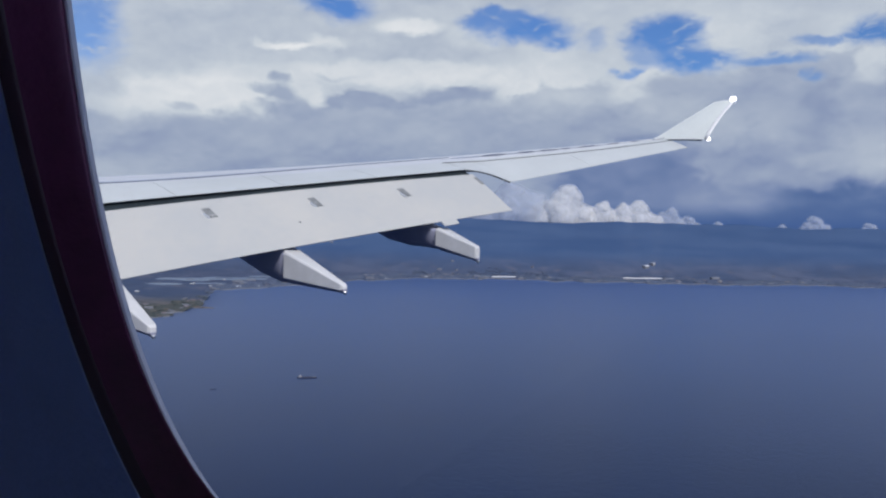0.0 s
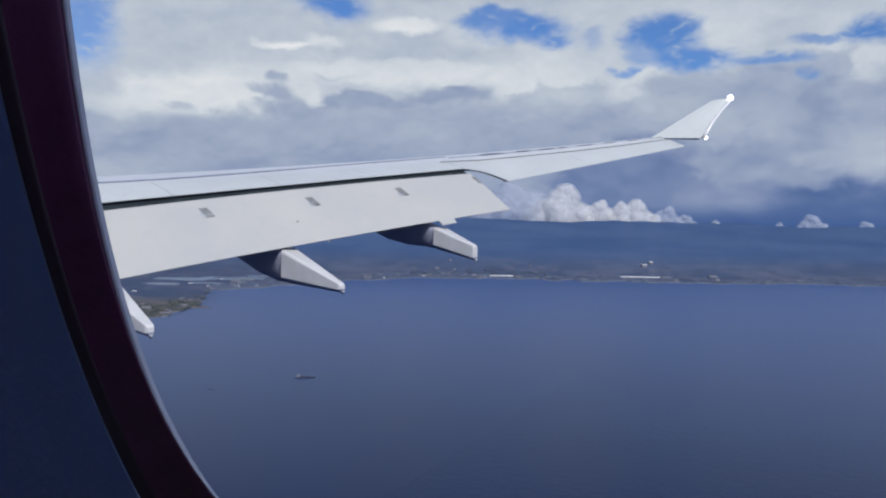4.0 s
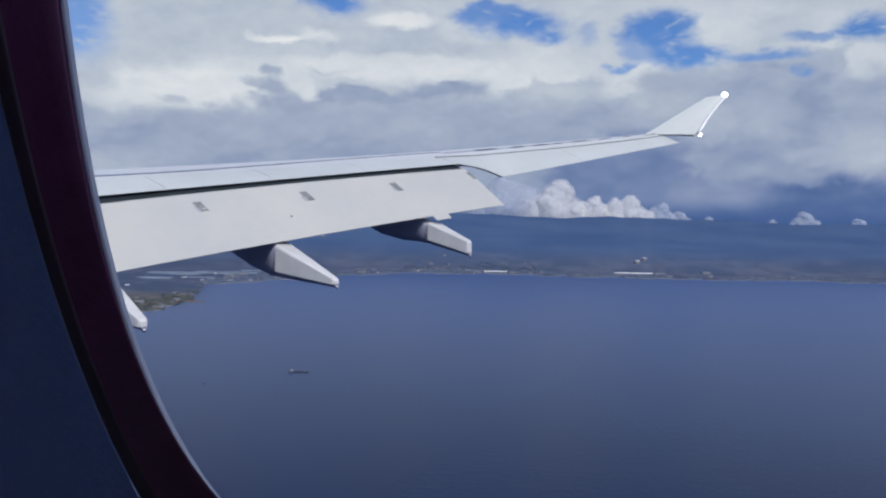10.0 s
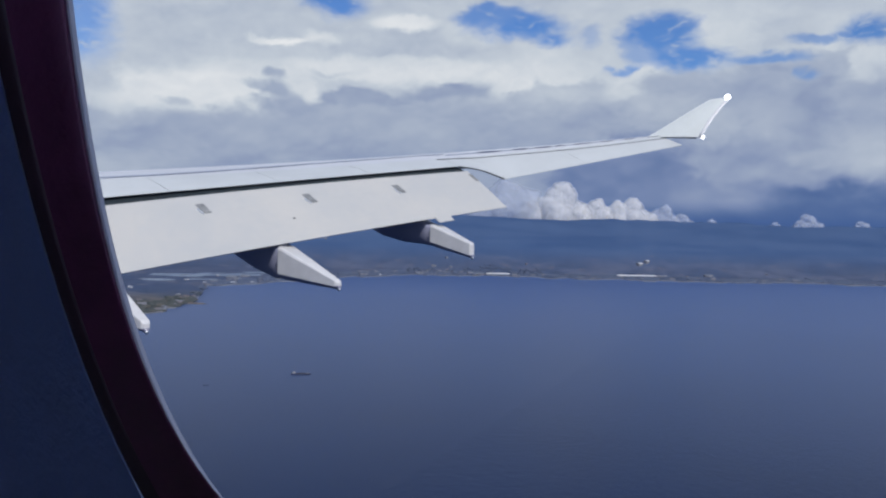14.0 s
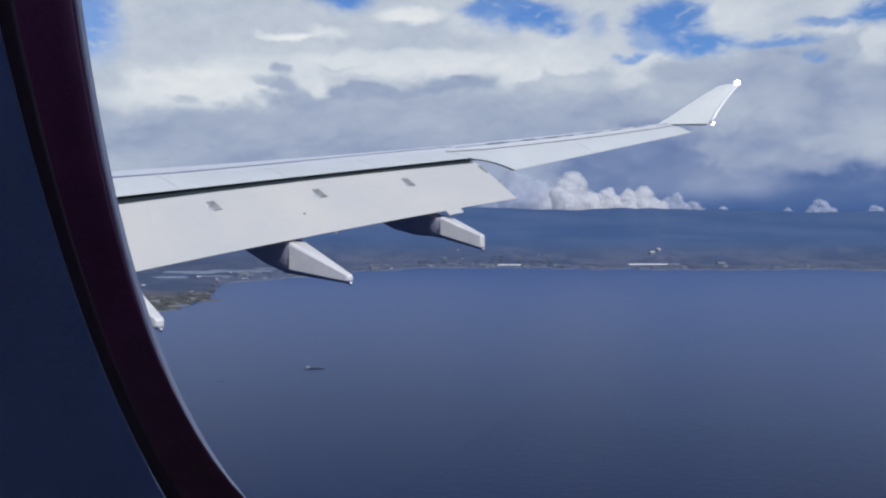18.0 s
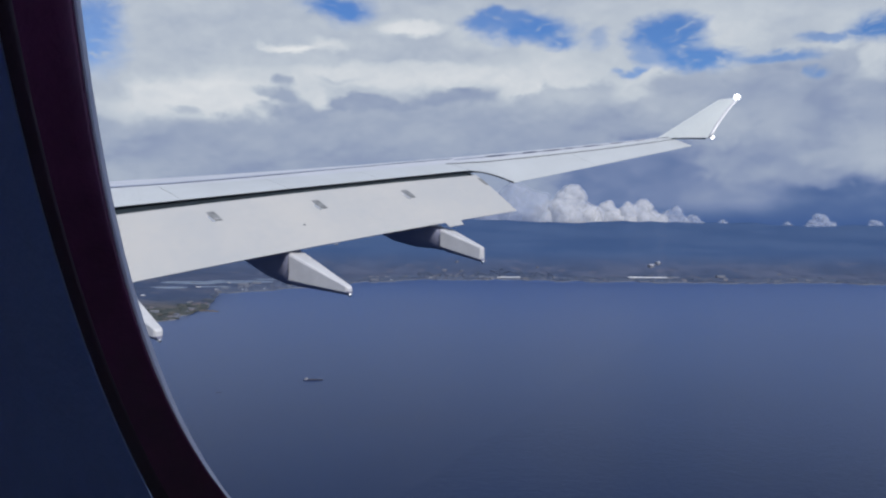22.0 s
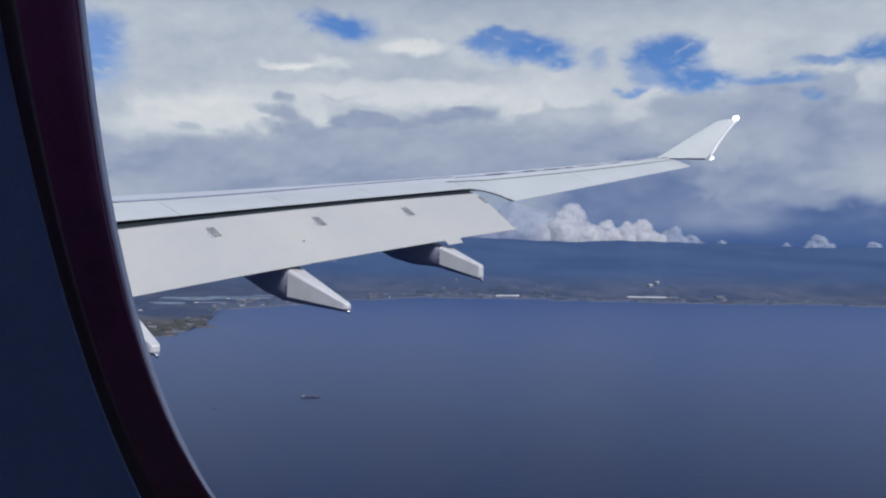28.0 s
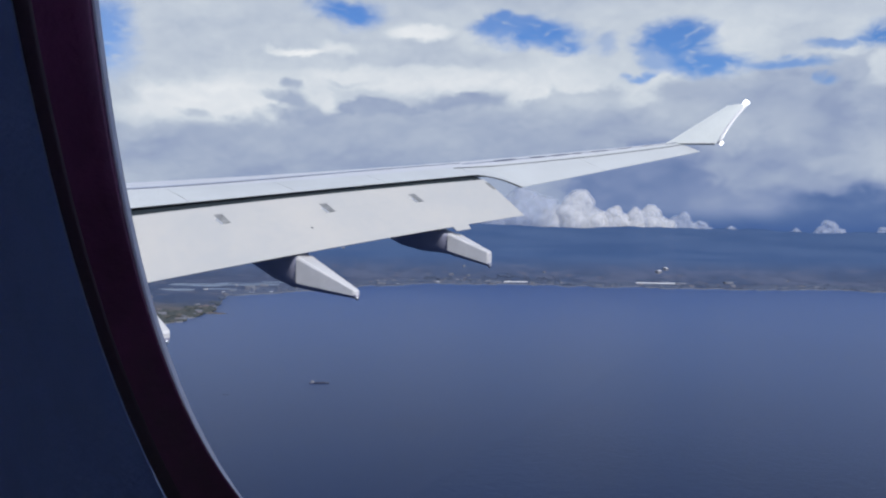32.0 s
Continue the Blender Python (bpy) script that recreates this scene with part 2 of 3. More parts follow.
HINGE = material("hinge shade", (0.17, 0.19, 0.23), 0.6, vary=0.1)
SEAM = material("panel seam", (0.24, 0.28, 0.38), 0.6, vary=0.1)
RECESS = material("recess metal", (0.22, 0.23, 0.24), 0.55, vary=0.2, scale=8)
POLISHED = material("polished metal", (0.9, 0.9, 0.9), 0.36, 1.0, vary=0.02)
# Glows in place of the sun's glint on the winglet's tail edge.
GLINT = material("glint glow", (0.9, 0.92, 0.95), 0.2, 0.0, vary=0.02)
GLINT.node_tree.nodes["Principled BSDF"].inputs["Emission Color"].default_value = (1, 0.98, 0.95, 1)
GLINT.node_tree.nodes["Principled BSDF"].inputs["Emission Strength"].default_value = 2.5
# Maroon takes the place of reddish glare over the dark reveal.
GLARE_GASKET = material("glare-tinted gasket", (0.155, 0.027, 0.094), 0.55, vary=0.2, scale=9, bump=0.15)
RUBBER = material("black rubber", (0.052, 0.020, 0.036), 0.6, vary=0.2, scale=12, bump=0.15)
PANEL = material("cabin panel", (0.33, 0.44, 0.88), 0.6, vary=0.06, scale=5, bump=0.15, bump_scale=300)
RIM = material("pane rim", (0.78, 0.76, 0.82), 0.5, vary=0.05, scale=20)
CABIN = material("cabin lining", (0.68, 0.68, 0.71), 0.7, vary=0.08)
CARPET = material("cabin carpet", (0.10, 0.12, 0.22), 0.95, vary=0.2, scale=20, bump=0.5)
HULL = material("ship hull", (0.04, 0.05, 0.10), 0.5, vary=0.2, scale=0.3)
SHIP_WHITE = material("ship white", (0.30, 0.31, 0.36), 0.5, vary=0.1, scale=0.5)
SHIP_DECK = material("ship deck", (0.07, 0.07, 0.10), 0.7, vary=0.2, scale=0.4)
ROOF_WHITE = material("white sheet roof", (0.75, 0.76, 0.78), 0.5, vary=0.06, scale=0.05)
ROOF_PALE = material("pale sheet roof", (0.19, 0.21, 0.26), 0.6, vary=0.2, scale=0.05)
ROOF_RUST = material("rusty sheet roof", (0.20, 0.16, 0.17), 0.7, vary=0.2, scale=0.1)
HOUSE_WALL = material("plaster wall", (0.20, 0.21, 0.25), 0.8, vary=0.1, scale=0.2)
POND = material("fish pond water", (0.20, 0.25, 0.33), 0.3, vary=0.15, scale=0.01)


def sea_material():
    m = bpy.data.materials.new("sea water")
    m.use_nodes = True
    g = Graph(m.node_tree)
    b = m.node_tree.nodes["Principled BSDF"]
    at = g.node("ShaderNodeTexCoord").outputs["Object"]
    big = g.noise(at, 0.0022, 7, 0.62, 0.4).outputs[0]
    g.link(g.mix(g.smooth(big, 0.3, 0.7), (0.0012, 0.0075, 0.037), (0.002, 0.0115, 0.050)), b.inputs["Base Color"])
    b.inputs["Roughness"].default_value = 0.32
    b.inputs["Specular IOR Level"].default_value = 0.15
    b.inputs["Specular Tint"].default_value = (0.52, 0.75, 1.0, 1)
    # Blue sheen brightens the far water in place of haze.
    b.inputs["Sheen Weight"].default_value, b.inputs["Sheen Roughness"].default_value = 0.95, 0.25
    b.inputs["Sheen Tint"].default_value = (0.32, 0.47, 0.88, 1)
    n = g.node("ShaderNodeBump", Strength=0.35, Distance=1.0)
    g.link(g.noise(at, 0.09, 6, 0.65, 0.5).outputs[0], n.inputs["Height"])
    g.link(n.outputs[0], b.inputs["Normal"])
    return m


def land_material():
    m = bpy.data.materials.new("hazy wooded land")
    m.use_nodes = True
    g = Graph(m.node_tree)
    b = m.node_tree.nodes["Principled BSDF"]
    at = g.node("ShaderNodeTexCoord").outputs["Object"]
    lie = g.node("ShaderNodeMapping")
    lie.inputs["Scale"].default_value = (0.6, 0.55, 2.4)
    g.link(at, lie.inputs[0])
    wood = g.noise(at, 0.02, 8, 0.7).outputs[0]
    field = g.noise(lie.outputs[0], 0.006, 6, 0.62, 0.8).outputs[0]
    plots = g.noise(lie.outputs[0], 0.02, 3, 0.5).outputs[0]
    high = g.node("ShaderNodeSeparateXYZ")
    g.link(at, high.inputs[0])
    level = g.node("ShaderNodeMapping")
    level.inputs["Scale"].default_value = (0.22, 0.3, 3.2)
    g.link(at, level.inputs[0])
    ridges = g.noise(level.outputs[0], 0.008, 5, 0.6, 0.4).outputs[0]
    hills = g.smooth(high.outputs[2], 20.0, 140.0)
    # Blue of the haze is mixed into these ground colours.
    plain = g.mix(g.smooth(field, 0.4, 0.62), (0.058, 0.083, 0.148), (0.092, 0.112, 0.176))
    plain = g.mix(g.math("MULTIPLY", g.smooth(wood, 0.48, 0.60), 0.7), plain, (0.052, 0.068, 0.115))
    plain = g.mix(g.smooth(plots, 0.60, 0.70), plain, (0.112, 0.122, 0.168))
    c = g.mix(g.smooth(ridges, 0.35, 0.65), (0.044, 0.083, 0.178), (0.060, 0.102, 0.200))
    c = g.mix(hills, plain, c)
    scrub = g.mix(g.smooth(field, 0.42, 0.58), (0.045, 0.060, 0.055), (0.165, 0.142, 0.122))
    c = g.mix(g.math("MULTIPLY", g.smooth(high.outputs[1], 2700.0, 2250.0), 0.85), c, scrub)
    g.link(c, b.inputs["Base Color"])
    b.inputs["Roughness"].default_value = 0.95
    b.inputs["Specular IOR Level"].default_value = 0.1
    return m


def cloud_material(name, low, high, thick):
    """Cloud droplets: a white scatterer, part of whose light goes on through it."""
    m = bpy.data.materials.new(name)
    m.use_nodes = True
    g = Graph(m.node_tree)
    m.node_tree.nodes.clear()
    at = g.node("ShaderNodeTexCoord").outputs["Object"]
    colour = g.mix(g.noise(at, 0.02, 6, 0.6).outputs[0], low, high)
    front, back = g.node("ShaderNodeBsdfDiffuse"), g.node("ShaderNodeBsdfTranslucent")
    g.link(colour, front.inputs[0])
    g.link(colour, back.inputs[0])
    body = g.node("ShaderNodeMixShader", Fac=0.48)
    g.link(front.outputs[0], body.inputs[1])
    g.link(back.outputs[0], body.inputs[2])
    veil = g.noise(at, 0.011, 7, 0.65, 0.6).outputs[0]
    thin = g.node("ShaderNodeMixShader")
    high = g.node("ShaderNodeSeparateXYZ")
    g.link(at, high.inputs[0])
    dense = g.math("MULTIPLY_ADD", g.smooth(veil, 0.25, 0.75), thick[1] - thick[0], thick[0])
    g.link(g.math("MULTIPLY", dense, g.math("MULTIPLY_ADD", g.smooth(high.outputs[2], -8.0, 75.0), 0.35, 0.65)), thin.inputs[0])
    g.link(g.node("ShaderNodeBsdfTransparent").outputs[0], thin.inputs[1])
    g.link(body.outputs[0], thin.inputs[2])
    g.link(thin.outputs[0], g.node("ShaderNodeOutputMaterial").inputs[0])
    return m


SEA, LAND = sea_material(), land_material()
CUMULUS, CUMULUS_FRINGE = cloud_material("cumulus", (0.86, 0.88, 0.92), (0.93, 0.92, 0.90), (0.45, 0.72)), cloud_material("cumulus fringe", (0.86, 0.88, 0.92), (0.92, 0.92, 0.93), (0.18, 0.42))
# Bluish colour holds the haze in front of these fainter clouds.
HAZY_CUMULUS, HAZY_FRINGE = cloud_material("hazy cumulus", (0.66, 0.72, 0.84), (0.74, 0.78, 0.86), (0.25, 0.5)), cloud_material("hazy fringe", (0.66, 0.72, 0.84), (0.72, 0.77, 0.86), (0.12, 0.3))

# ---------------------------------------------------------------- mesh helpers


def finish(bm, smooth=False):
    bmesh.ops.recalc_face_normals(bm, faces=bm.faces)
    if smooth:
        for f in bm.faces:
            f.smooth = True
    return bm


def thing(name, bm, mat, m=Matrix(), label="", category="", group="", kind=""):
    """A top-level object: a mesh, or an Empty where bm is None."""
    data = None
    if bm is not None:
        data = bpy.data.meshes.new(name)
        bm.to_mesh(data)
        bm.free()
        data.materials.append(mat)
    ob = new(name, data)
    ob.matrix_world = m
    return tagged(ob, label, category, group, kind)


def part(name, bm, mat, parent, label="", m=Matrix()):
    data = bpy.data.meshes.new(name)
    bm.to_mesh(data)
    bm.free()
    data.materials.append(mat)
    ob = new(name, data)
    ob.parent = parent
    ob.matrix_basis = m
    return tagged(ob, label)


def loft(sections, close=True, caps=True, smooth=False, bm=None):
    """A skin through rings of points of equal length."""
    bm = bm or bmesh.new()
    rings = [[bm.verts.new(p) for p in s] for s in sections]
    n = len(rings[0])
    for a, b in zip(rings, rings[1:]):
        for i in range(n if close else n - 1):
            j = (i + 1) % n
            bm.faces.new((a[i], a[j], b[j], b[i]))
    if caps and close:
        bm.faces.new(rings[0][::-1])
        bm.faces.new(rings[-1])
    return finish(bm, smooth)


def box(x0, x1, y0, y1, z0, z1, bm=None, bevel=0.0):
    bm = bm or bmesh.new()
    made = bmesh.ops.create_cube(bm, size=1)["verts"]
    for v in made:
        v.co = Vector((x0 + (v.co.x + 0.5) * (x1 - x0), y0 + (v.co.y + 0.5) * (y1 - y0), z0 + (v.co.z + 0.5) * (z1 - z0)))
    if bevel:
        edges = list({e for v in made for e in v.link_edges})
        bmesh.ops.bevel(bm, geom=edges, offset=bevel, segments=2, affect="EDGES")
    return bm


# ---------------------------------------------------------------- sea and land
bm = bmesh.new()
bmesh.ops.create_grid(bm, x_segments=8, y_segments=8, size=9000)
thing("sea", bm, SEA, label="calm deep blue sea with faint ripples", category="sea", kind="structure")


def step(x):
    x = min(1, max(0, x))
    return x * x * (3 - 2 * x)


def shore(u):
    """Distance of the shore ahead, by the tangent of the bearing."""
    v = 0.0715 + 0.0015 * step((u - 0.1) / 0.2) + 0.019 * step(-u / 0.30) + 0.022 * step((-0.292 - u) / 0.022) + 0.018 * step((-0.30 - u) / 0.08)
    near = 1 + 2.2 * step((-0.24 - u) / 0.1)
    v += 0.0022 * noise.noise((u * 22, 3.1, 0)) + near * 0.0014 * noise.noise((u * 75, 7.7, 0)) + (near - 1) * 0.0008 * noise.noise((u * 190, 1.7, 0))
    return ALT / v


def land_height(u, y):
    """Low coastal plain that climbs to hills inland."""
    inland = y - shore(u)
    p = Vector((u * y * 0.004, y * 0.004, 0))
    z = 1.2 + min(inland, 400) * 0.012 + 5 * step(inland / 200) * (0.6 + noise.noise(p * 2.5))
    hill = max(0.0, (y - 3950) / 560)
    rough = 1 + 0.045 * noise.noise(Vector((u * 9, 0.5, 0))) + 0.02 * noise.noise(Vector((u * 31, 2.5, 0)))
    return z + 262 * hill ** 1.25 * rough * (1 - 0.06 * step((u - 0.3) / 0.3))


def land():
    bm = bmesh.new()
    cols, rows_ = 420, 70
    grid = []
    for i in range(cols + 1):
        u = -0.6 + 1.3 * i / cols
        y0 = shore(u)
        line = [bm.verts.new((u * (y0 - 4), y0 - 4, -2))]
        for j in range(rows_ + 1):
            y = y0 + (4560 - y0) * (j / rows_) ** 1.2
            line.append(bm.verts.new((u * y, y, land_height(u, y))))
        line += [bm.verts.new((u * y, y, 256.0)) for y in (4640, 4930)]
        grid.append(line)
    for a, b in zip(grid, grid[1:]):
        for j in range(rows_ + 3):
            bm.faces.new((a[j], b[j], b[j + 1], a[j + 1]))
    return finish(bm, True)


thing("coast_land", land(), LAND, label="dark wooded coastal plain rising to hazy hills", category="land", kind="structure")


def place(u, y):
    return Vector((u * y, y, land_height(u, y)))


# ---------------------------------------------------------------- clouds


def ball(steps):
    bm = bmesh.new()
    bmesh.ops.create_icosphere(bm, subdivisions=steps, radius=1)
    made = np.array([v.co for v in bm.verts]), np.array([[v.index for v in f.verts] for f in bm.faces])
    bm.free()
    return made


BALLS = [ball(4), ball(3), ball(2)]


def cumulus(u, v, wide, heaps, seed, label, mats):
    """Billows that carry smaller billows, on a flat base, far away over the hills. heaps: offset, height, both over the distance."""
    rnd = random.Random(seed)
    y = 4820.0
    h = max(k for _, k in heaps) * y
    balls = []
    for x, high in heaps:
        x, high = x * y, high * y
        for c, r in ((Vector((x, 0, high * 0.34)), high * 0.48), (Vector((x + rnd.uniform(-0.15, 0.15) * high, 0, high * 0.68)), high * 0.34), (Vector((x - high * 0.50, 0, high * 0.22)), high * 0.36), (Vector((x + high * 0.52, 0, high * 0.20)), high * 0.36)):
            balls.append((c, r, 0))
            for _ in range(9):
                a, e = rnd.uniform(0, 6.283), rnd.uniform(-0.2, 1.45)
                d = Vector((math.cos(a) * math.cos(e), math.sin(a) * math.cos(e), math.sin(e)))
                c1, r1 = c + d * r * 0.72, r * rnd.uniform(0.38, 0.58)
                balls.append((c1, r1, 1))
                for _ in range(3):
                    d2 = (d + Vector((rnd.gauss(0, 0.6), rnd.gauss(0, 0.6), rnd.gauss(0, 0.6)))).normalized()
                    balls.append((c1 + d2 * r1 * 0.75, r1 * rnd.uniform(0.35, 0.55), 2))
    for _ in range(int(wide * 900)):
        balls.append((Vector((rnd.uniform(-wide, wide) * y, rnd.uniform(-20, 20), h * rnd.uniform(0.04, 0.2))), h * rnd.uniform(0.16, 0.3), 1))
    verts, tris, count = [], [], 0
    for c, r, level in balls:
        p, f = BALLS[level]
        q = p * r * np.array((1.08, 1, 0.96)) + np.array(c)
        under = q[:, 2] < 0.03 * h
        q[under, 2] = 0.03 * h + (q[under, 2] - 0.03 * h) * 0.12
        verts.append(q)
        tris.append(f + count)
        count += len(p)
    data = bpy.data.meshes.new("cumulus_cloud")
    data.from_pydata(np.concatenate(verts).tolist(), [], np.concatenate(tris).tolist())
    data.polygons.foreach_set("use_smooth", [True] * len(data.polygons))
    data.materials.append(mats[0])

    def skin(ob, swell):
        skin_over = ob.modifiers.new("skin", "REMESH")
        skin_over.mode, skin_over.voxel_size, skin_over.use_smooth_shade = "VOXEL", max(h * 0.03, 2.5), True
        soften = ob.modifiers.new("soften", "SMOOTH")
        soften.factor, soften.iterations = 0.5, 9
        if swell:
            grow = ob.modifiers.new("grow", "DISPLACE")
            grow.strength, grow.mid_level = swell, 0.0
        return ob

    ob = skin(new("cumulus_cloud", data), 0)
    ob.matrix_world = Matrix.Translation((u * y, y, ALT + v * y))
    shell = data.copy()
    shell.materials[0] = mats[1]
    edge_veil = skin(new("fringe", shell), max(5.0, h * 0.06))
    edge_veil.parent = ob
    return tagged(ob, label, "cloud", "clouds on the horizon")


BRIGHT, FAINT = (CUMULUS, CUMULUS_FRINGE), (HAZY_CUMULUS, HAZY_FRINGE)
cumulus(0.108, -0.004, 0.030, ((-0.016, 0.056), (0.010, 0.044)), 2, "tall pale cumulus cloud over the hills", FAINT)
cumulus(0.160, -0.004, 0.026, ((-0.016, 0.032), (0.002, 0.052), (0.018, 0.030)), 8, "bright white cumulus cloud with a high heap", BRIGHT)
cumulus(0.212, -0.004, 0.026, ((-0.014, 0.026), (0.004, 0.033), (0.018, 0.024)), 9, "bright white cumulus cloud, low and broad", BRIGHT)
cumulus(0.257, -0.004, 0.026, ((-0.010, 0.032), (0.006, 0.036), (0.020, 0.023)), 13, "bright white cumulus cloud with two heaps", BRIGHT)
cumulus(0.302, -0.004, 0.012, ((0.0, 0.028),), 15, "small pale cumulus cloud", FAINT)
cumulus(0.350, -0.007, 0.050, ((-0.02, 0.022), (0.02, 0.016)), 19, "faint low cloud bank over the hills", FAINT)
cumulus(0.455, -0.004, 0.010, ((0.0, 0.011),), 17, "faint small cumulus cloud", FAINT)
cumulus(0.497, -0.004, 0.014, ((-0.006, 0.015), (0.002, 0.022)), 21, "small pale cumulus cloud with a pointed top", FAINT)
cumulus(0.572, -0.004, 0.014, ((0.0, 0.015),), 31, "faint small cumulus cloud", FAINT)

# ---------------------------------------------------------------- wing: lines across the span
LINES = {
    "flap_tail": (17.96, 0.302, -0.00195, 0.22167, -2.9415),
    "flap_nose": (20.18, 0.342, -0.00212, 0.19765, -1.366),
    "spoiler_tail": (20.35, 0.342, -0.00025, 0.14474, -0.862),
    "spar": (21.9, 0.38, 0.00223, 0.05889, 0.11048),
    "crest": (24.0, 0.46, 0.00164, 0.07142, 0.25402),
    "aileron_tail": (18.9, 0.302, 0.00038, 0.19117, -2.44827),
}


def on(line, o, up=0.0, ahead=0.0):
    a, b, c2, c1, c0 = LINES[line]
    return Vector((o, a - b * o + ahead, c0 + c1 * o + c2 * o * o + up))


def span(a, b, n):
    return [a + (b - a) * i / n for i in range(n + 1)]


wing = thing("aircraft_wing", None, None, CRAFT, "white airliner wing with lowered flaps and an upturned winglet", "wing")


def wing_box():
    rings = []
    for o in span(0.0, 26.9, 46):
        t = (27.15 - 0.561 * o) - (17.96 - 0.302 * o)      # chord
        spar, crest = on("spar", o), on("crest", o)
        nose = Vector((o, max(27.15 - 0.561 * o, crest.y + 0.25), crest.z - 0.055 * t))
        mid = (spar + crest) / 2 + Vector((0, 0, 0.004 * t))
        hump = (crest + nose) / 2 + Vector((0, 0, 0.018 * t))
        low = Vector((o, crest.y, crest.z - 0.125 * t))
        back = Vector((o, spar.y, spar.z - 0.085 * t))
        rings.append([spar, mid, crest, hump, nose, (nose + low) / 2 - Vector((0, 0, 0.02 * t)), low, back])
    return loft(rings, smooth=False)


part("wing_box", wing_box(), CREST_SKY_TINT, wing, "white painted upper skin")


def slab(rings_top, thick):
    """A panel between two lines across the span, given as pairs front, back."""
    rings = []
    for front, back in rings_top:
        d = Vector((0, 0, thick))
        rings.append([front, front.lerp(back, 0.5) + Vector((0, 0, thick * 0.25)), back, back - d * 0.12, front - d])
    return loft(rings)


edges = [0.1, 4.0, 7.35, 10.15, 12.75, 15.3, 18.12]
for a, b in zip(edges, edges[1:]):
    part("spoiler", slab([(on("spar", o, 0.012, -0.03), on("spoiler_tail", o)) for o in span(a + 0.008, b - 0.008, 6)], 0.05), WING_PAINT, wing, "white spoiler panel")

# A strip across the slot, coloured as the shade inside it.
part("flap_cove", loft([[on("flap_nose", o, -0.02, 0.02), on("flap_nose", o, 0.03, 0.10), on("spoiler_tail", o, -0.03, 0.18), on("spoiler_tail", o, -0.35, 0.30)] for o in span(0.1, 18.15, 28)]), GAP_SHADE, wing, "strip painted dark as the shaded gap between wing and flap")


def flap_section(o):
    nose, tail = on("flap_nose", o), on("flap_tail", o)
    c = tail - nose
    n = Vector((0, -c.z, c.y)).normalized()
    if n.z < 0:
        n = -n
    size = c.length
    up = [nose + c * s + n * size * h for s, h in ((0, 0), (0.12, 0.008), (0.3, 0.014), (0.55, 0.012), (0.8, 0.005), (1, 0.0))]
    lo = [nose + c * s - n * size * h for s, h in ((1, 0.008), (0.7, 0.05), (0.35, 0.10), (0.1, 0.12), (0.02, 0.10), (-0.005, 0.03))]
    return up + lo


flap = part("flap", loft([flap_section(o) for o in span(0.1, 18.2, 34)]), FLAP_PAINT, wing, "pale grey-white lowered flap")


def on_flap(o, s, up=0.0):
    nose, tail = on("flap_nose", o), on("flap_tail", o)
    c = tail - nose
    n = Vector((0, -c.z, c.y)).normalized()
    n = n if n.z > 0 else -n
    bulge = 0.016 * c.length * 4 * s * (1 - s) * 0.9
    return nose + c * s + n * (up + bulge)


for o, s0, s1 in ((10.45, 0.16, 0.34), (13.0, 0.195, 0.385), (15.5, 0.20, 0.40)):
    rings = []
    for k in range(5):
        s = s0 + (s1 - s0) * k / 4
        w = 0.19
        x = o + 0.04 * k / 4
        rings.append([on_flap(x, s, 0.004), on_flap(x + w, s, 0.004), on_flap(x + w, s, -0.03), on_flap(x, s, -0.03)])
    slot = part("hinge_recess", loft(rings), RECESS, flap, "dark grey hinge recess")
    part("recess_lip", loft([[on_flap(o + 0.04 * k - 0.05, s0 + (s1 - s0) * (0.45 + 0.6 * k), 0.006), on_flap(o + 0.04 * k + 0.01, s0 + (s1 - s0) * (0.45 + 0.6 * k), 0.012), on_flap(o + 0.04 * k, s0 + (s1 - s0) * (0.45 + 0.6 * k), -0.01)] for k in (0, 0.5, 1)]), POLISHED, flap, "bright metal lip")

part("drain_hole", loft([[on_flap(12.35 + 0.03 * math.cos(a), 0.62 + 0.014 * math.sin(a), h) for a in np.linspace(0, 6.283, 11)[:-1]] for h in (-0.01, 0.006)]), RECESS, flap, "small dark drain hole")
part("end_seal", loft([[on_flap(18.10, k, 0.006), on_flap(18.21, k, 0.006), on_flap(18.22, k, -0.05), on_flap(18.10, k, -0.01)] for k in (0.10, 0.16, 0.24, 0.30)]), RECESS, flap, "dark strip at the flap's outer end")
part("flap_tab", loft([[on_flap(o, 0.96, 0.01), on_flap(o, 1.09, 0.0), on_flap(o, 1.09, -0.02), on_flap(o, 0.96, -0.03)] for o in (15.85, 16.3)]), FLAP_PAINT, flap)

def aileron_edge(o):
    """The tail edge, which sweeps forward to the spoilers at its inner end."""
    if o >= 19.05:
        return on("aileron_tail", o)
    s_ = (o - 18.1) / 0.95
    p = on("spoiler_tail", 18.1).lerp(on("aileron_tail", 19.05), s_)
    return p + Vector((0, 0.0, 0.07 * math.sin(math.pi * s_)))


sweep = [aileron_edge(18.1 + 0.95 * k / 10) for k in range(11)]
part("shroud_gap", loft([[p + Vector((0, 0.01, 0.001)), p + Vector((0, -0.008, -0.006)), p + Vector((0, -0.012, -0.012 - 0.05 * (1 - k / 10) ** 2)), p + Vector((0, 0.05, -0.03))] for k, p in enumerate(sweep)]), GAP_SHADE, wing, "dark gap that sweeps back to the aileron")
for a, b in ((18.12, 22.31), (22.325, 26.85)):
    rings = []
    for o in span(a, b, 26):
        f, t = on("spar", o, 0.004, -0.05), aileron_edge(o)
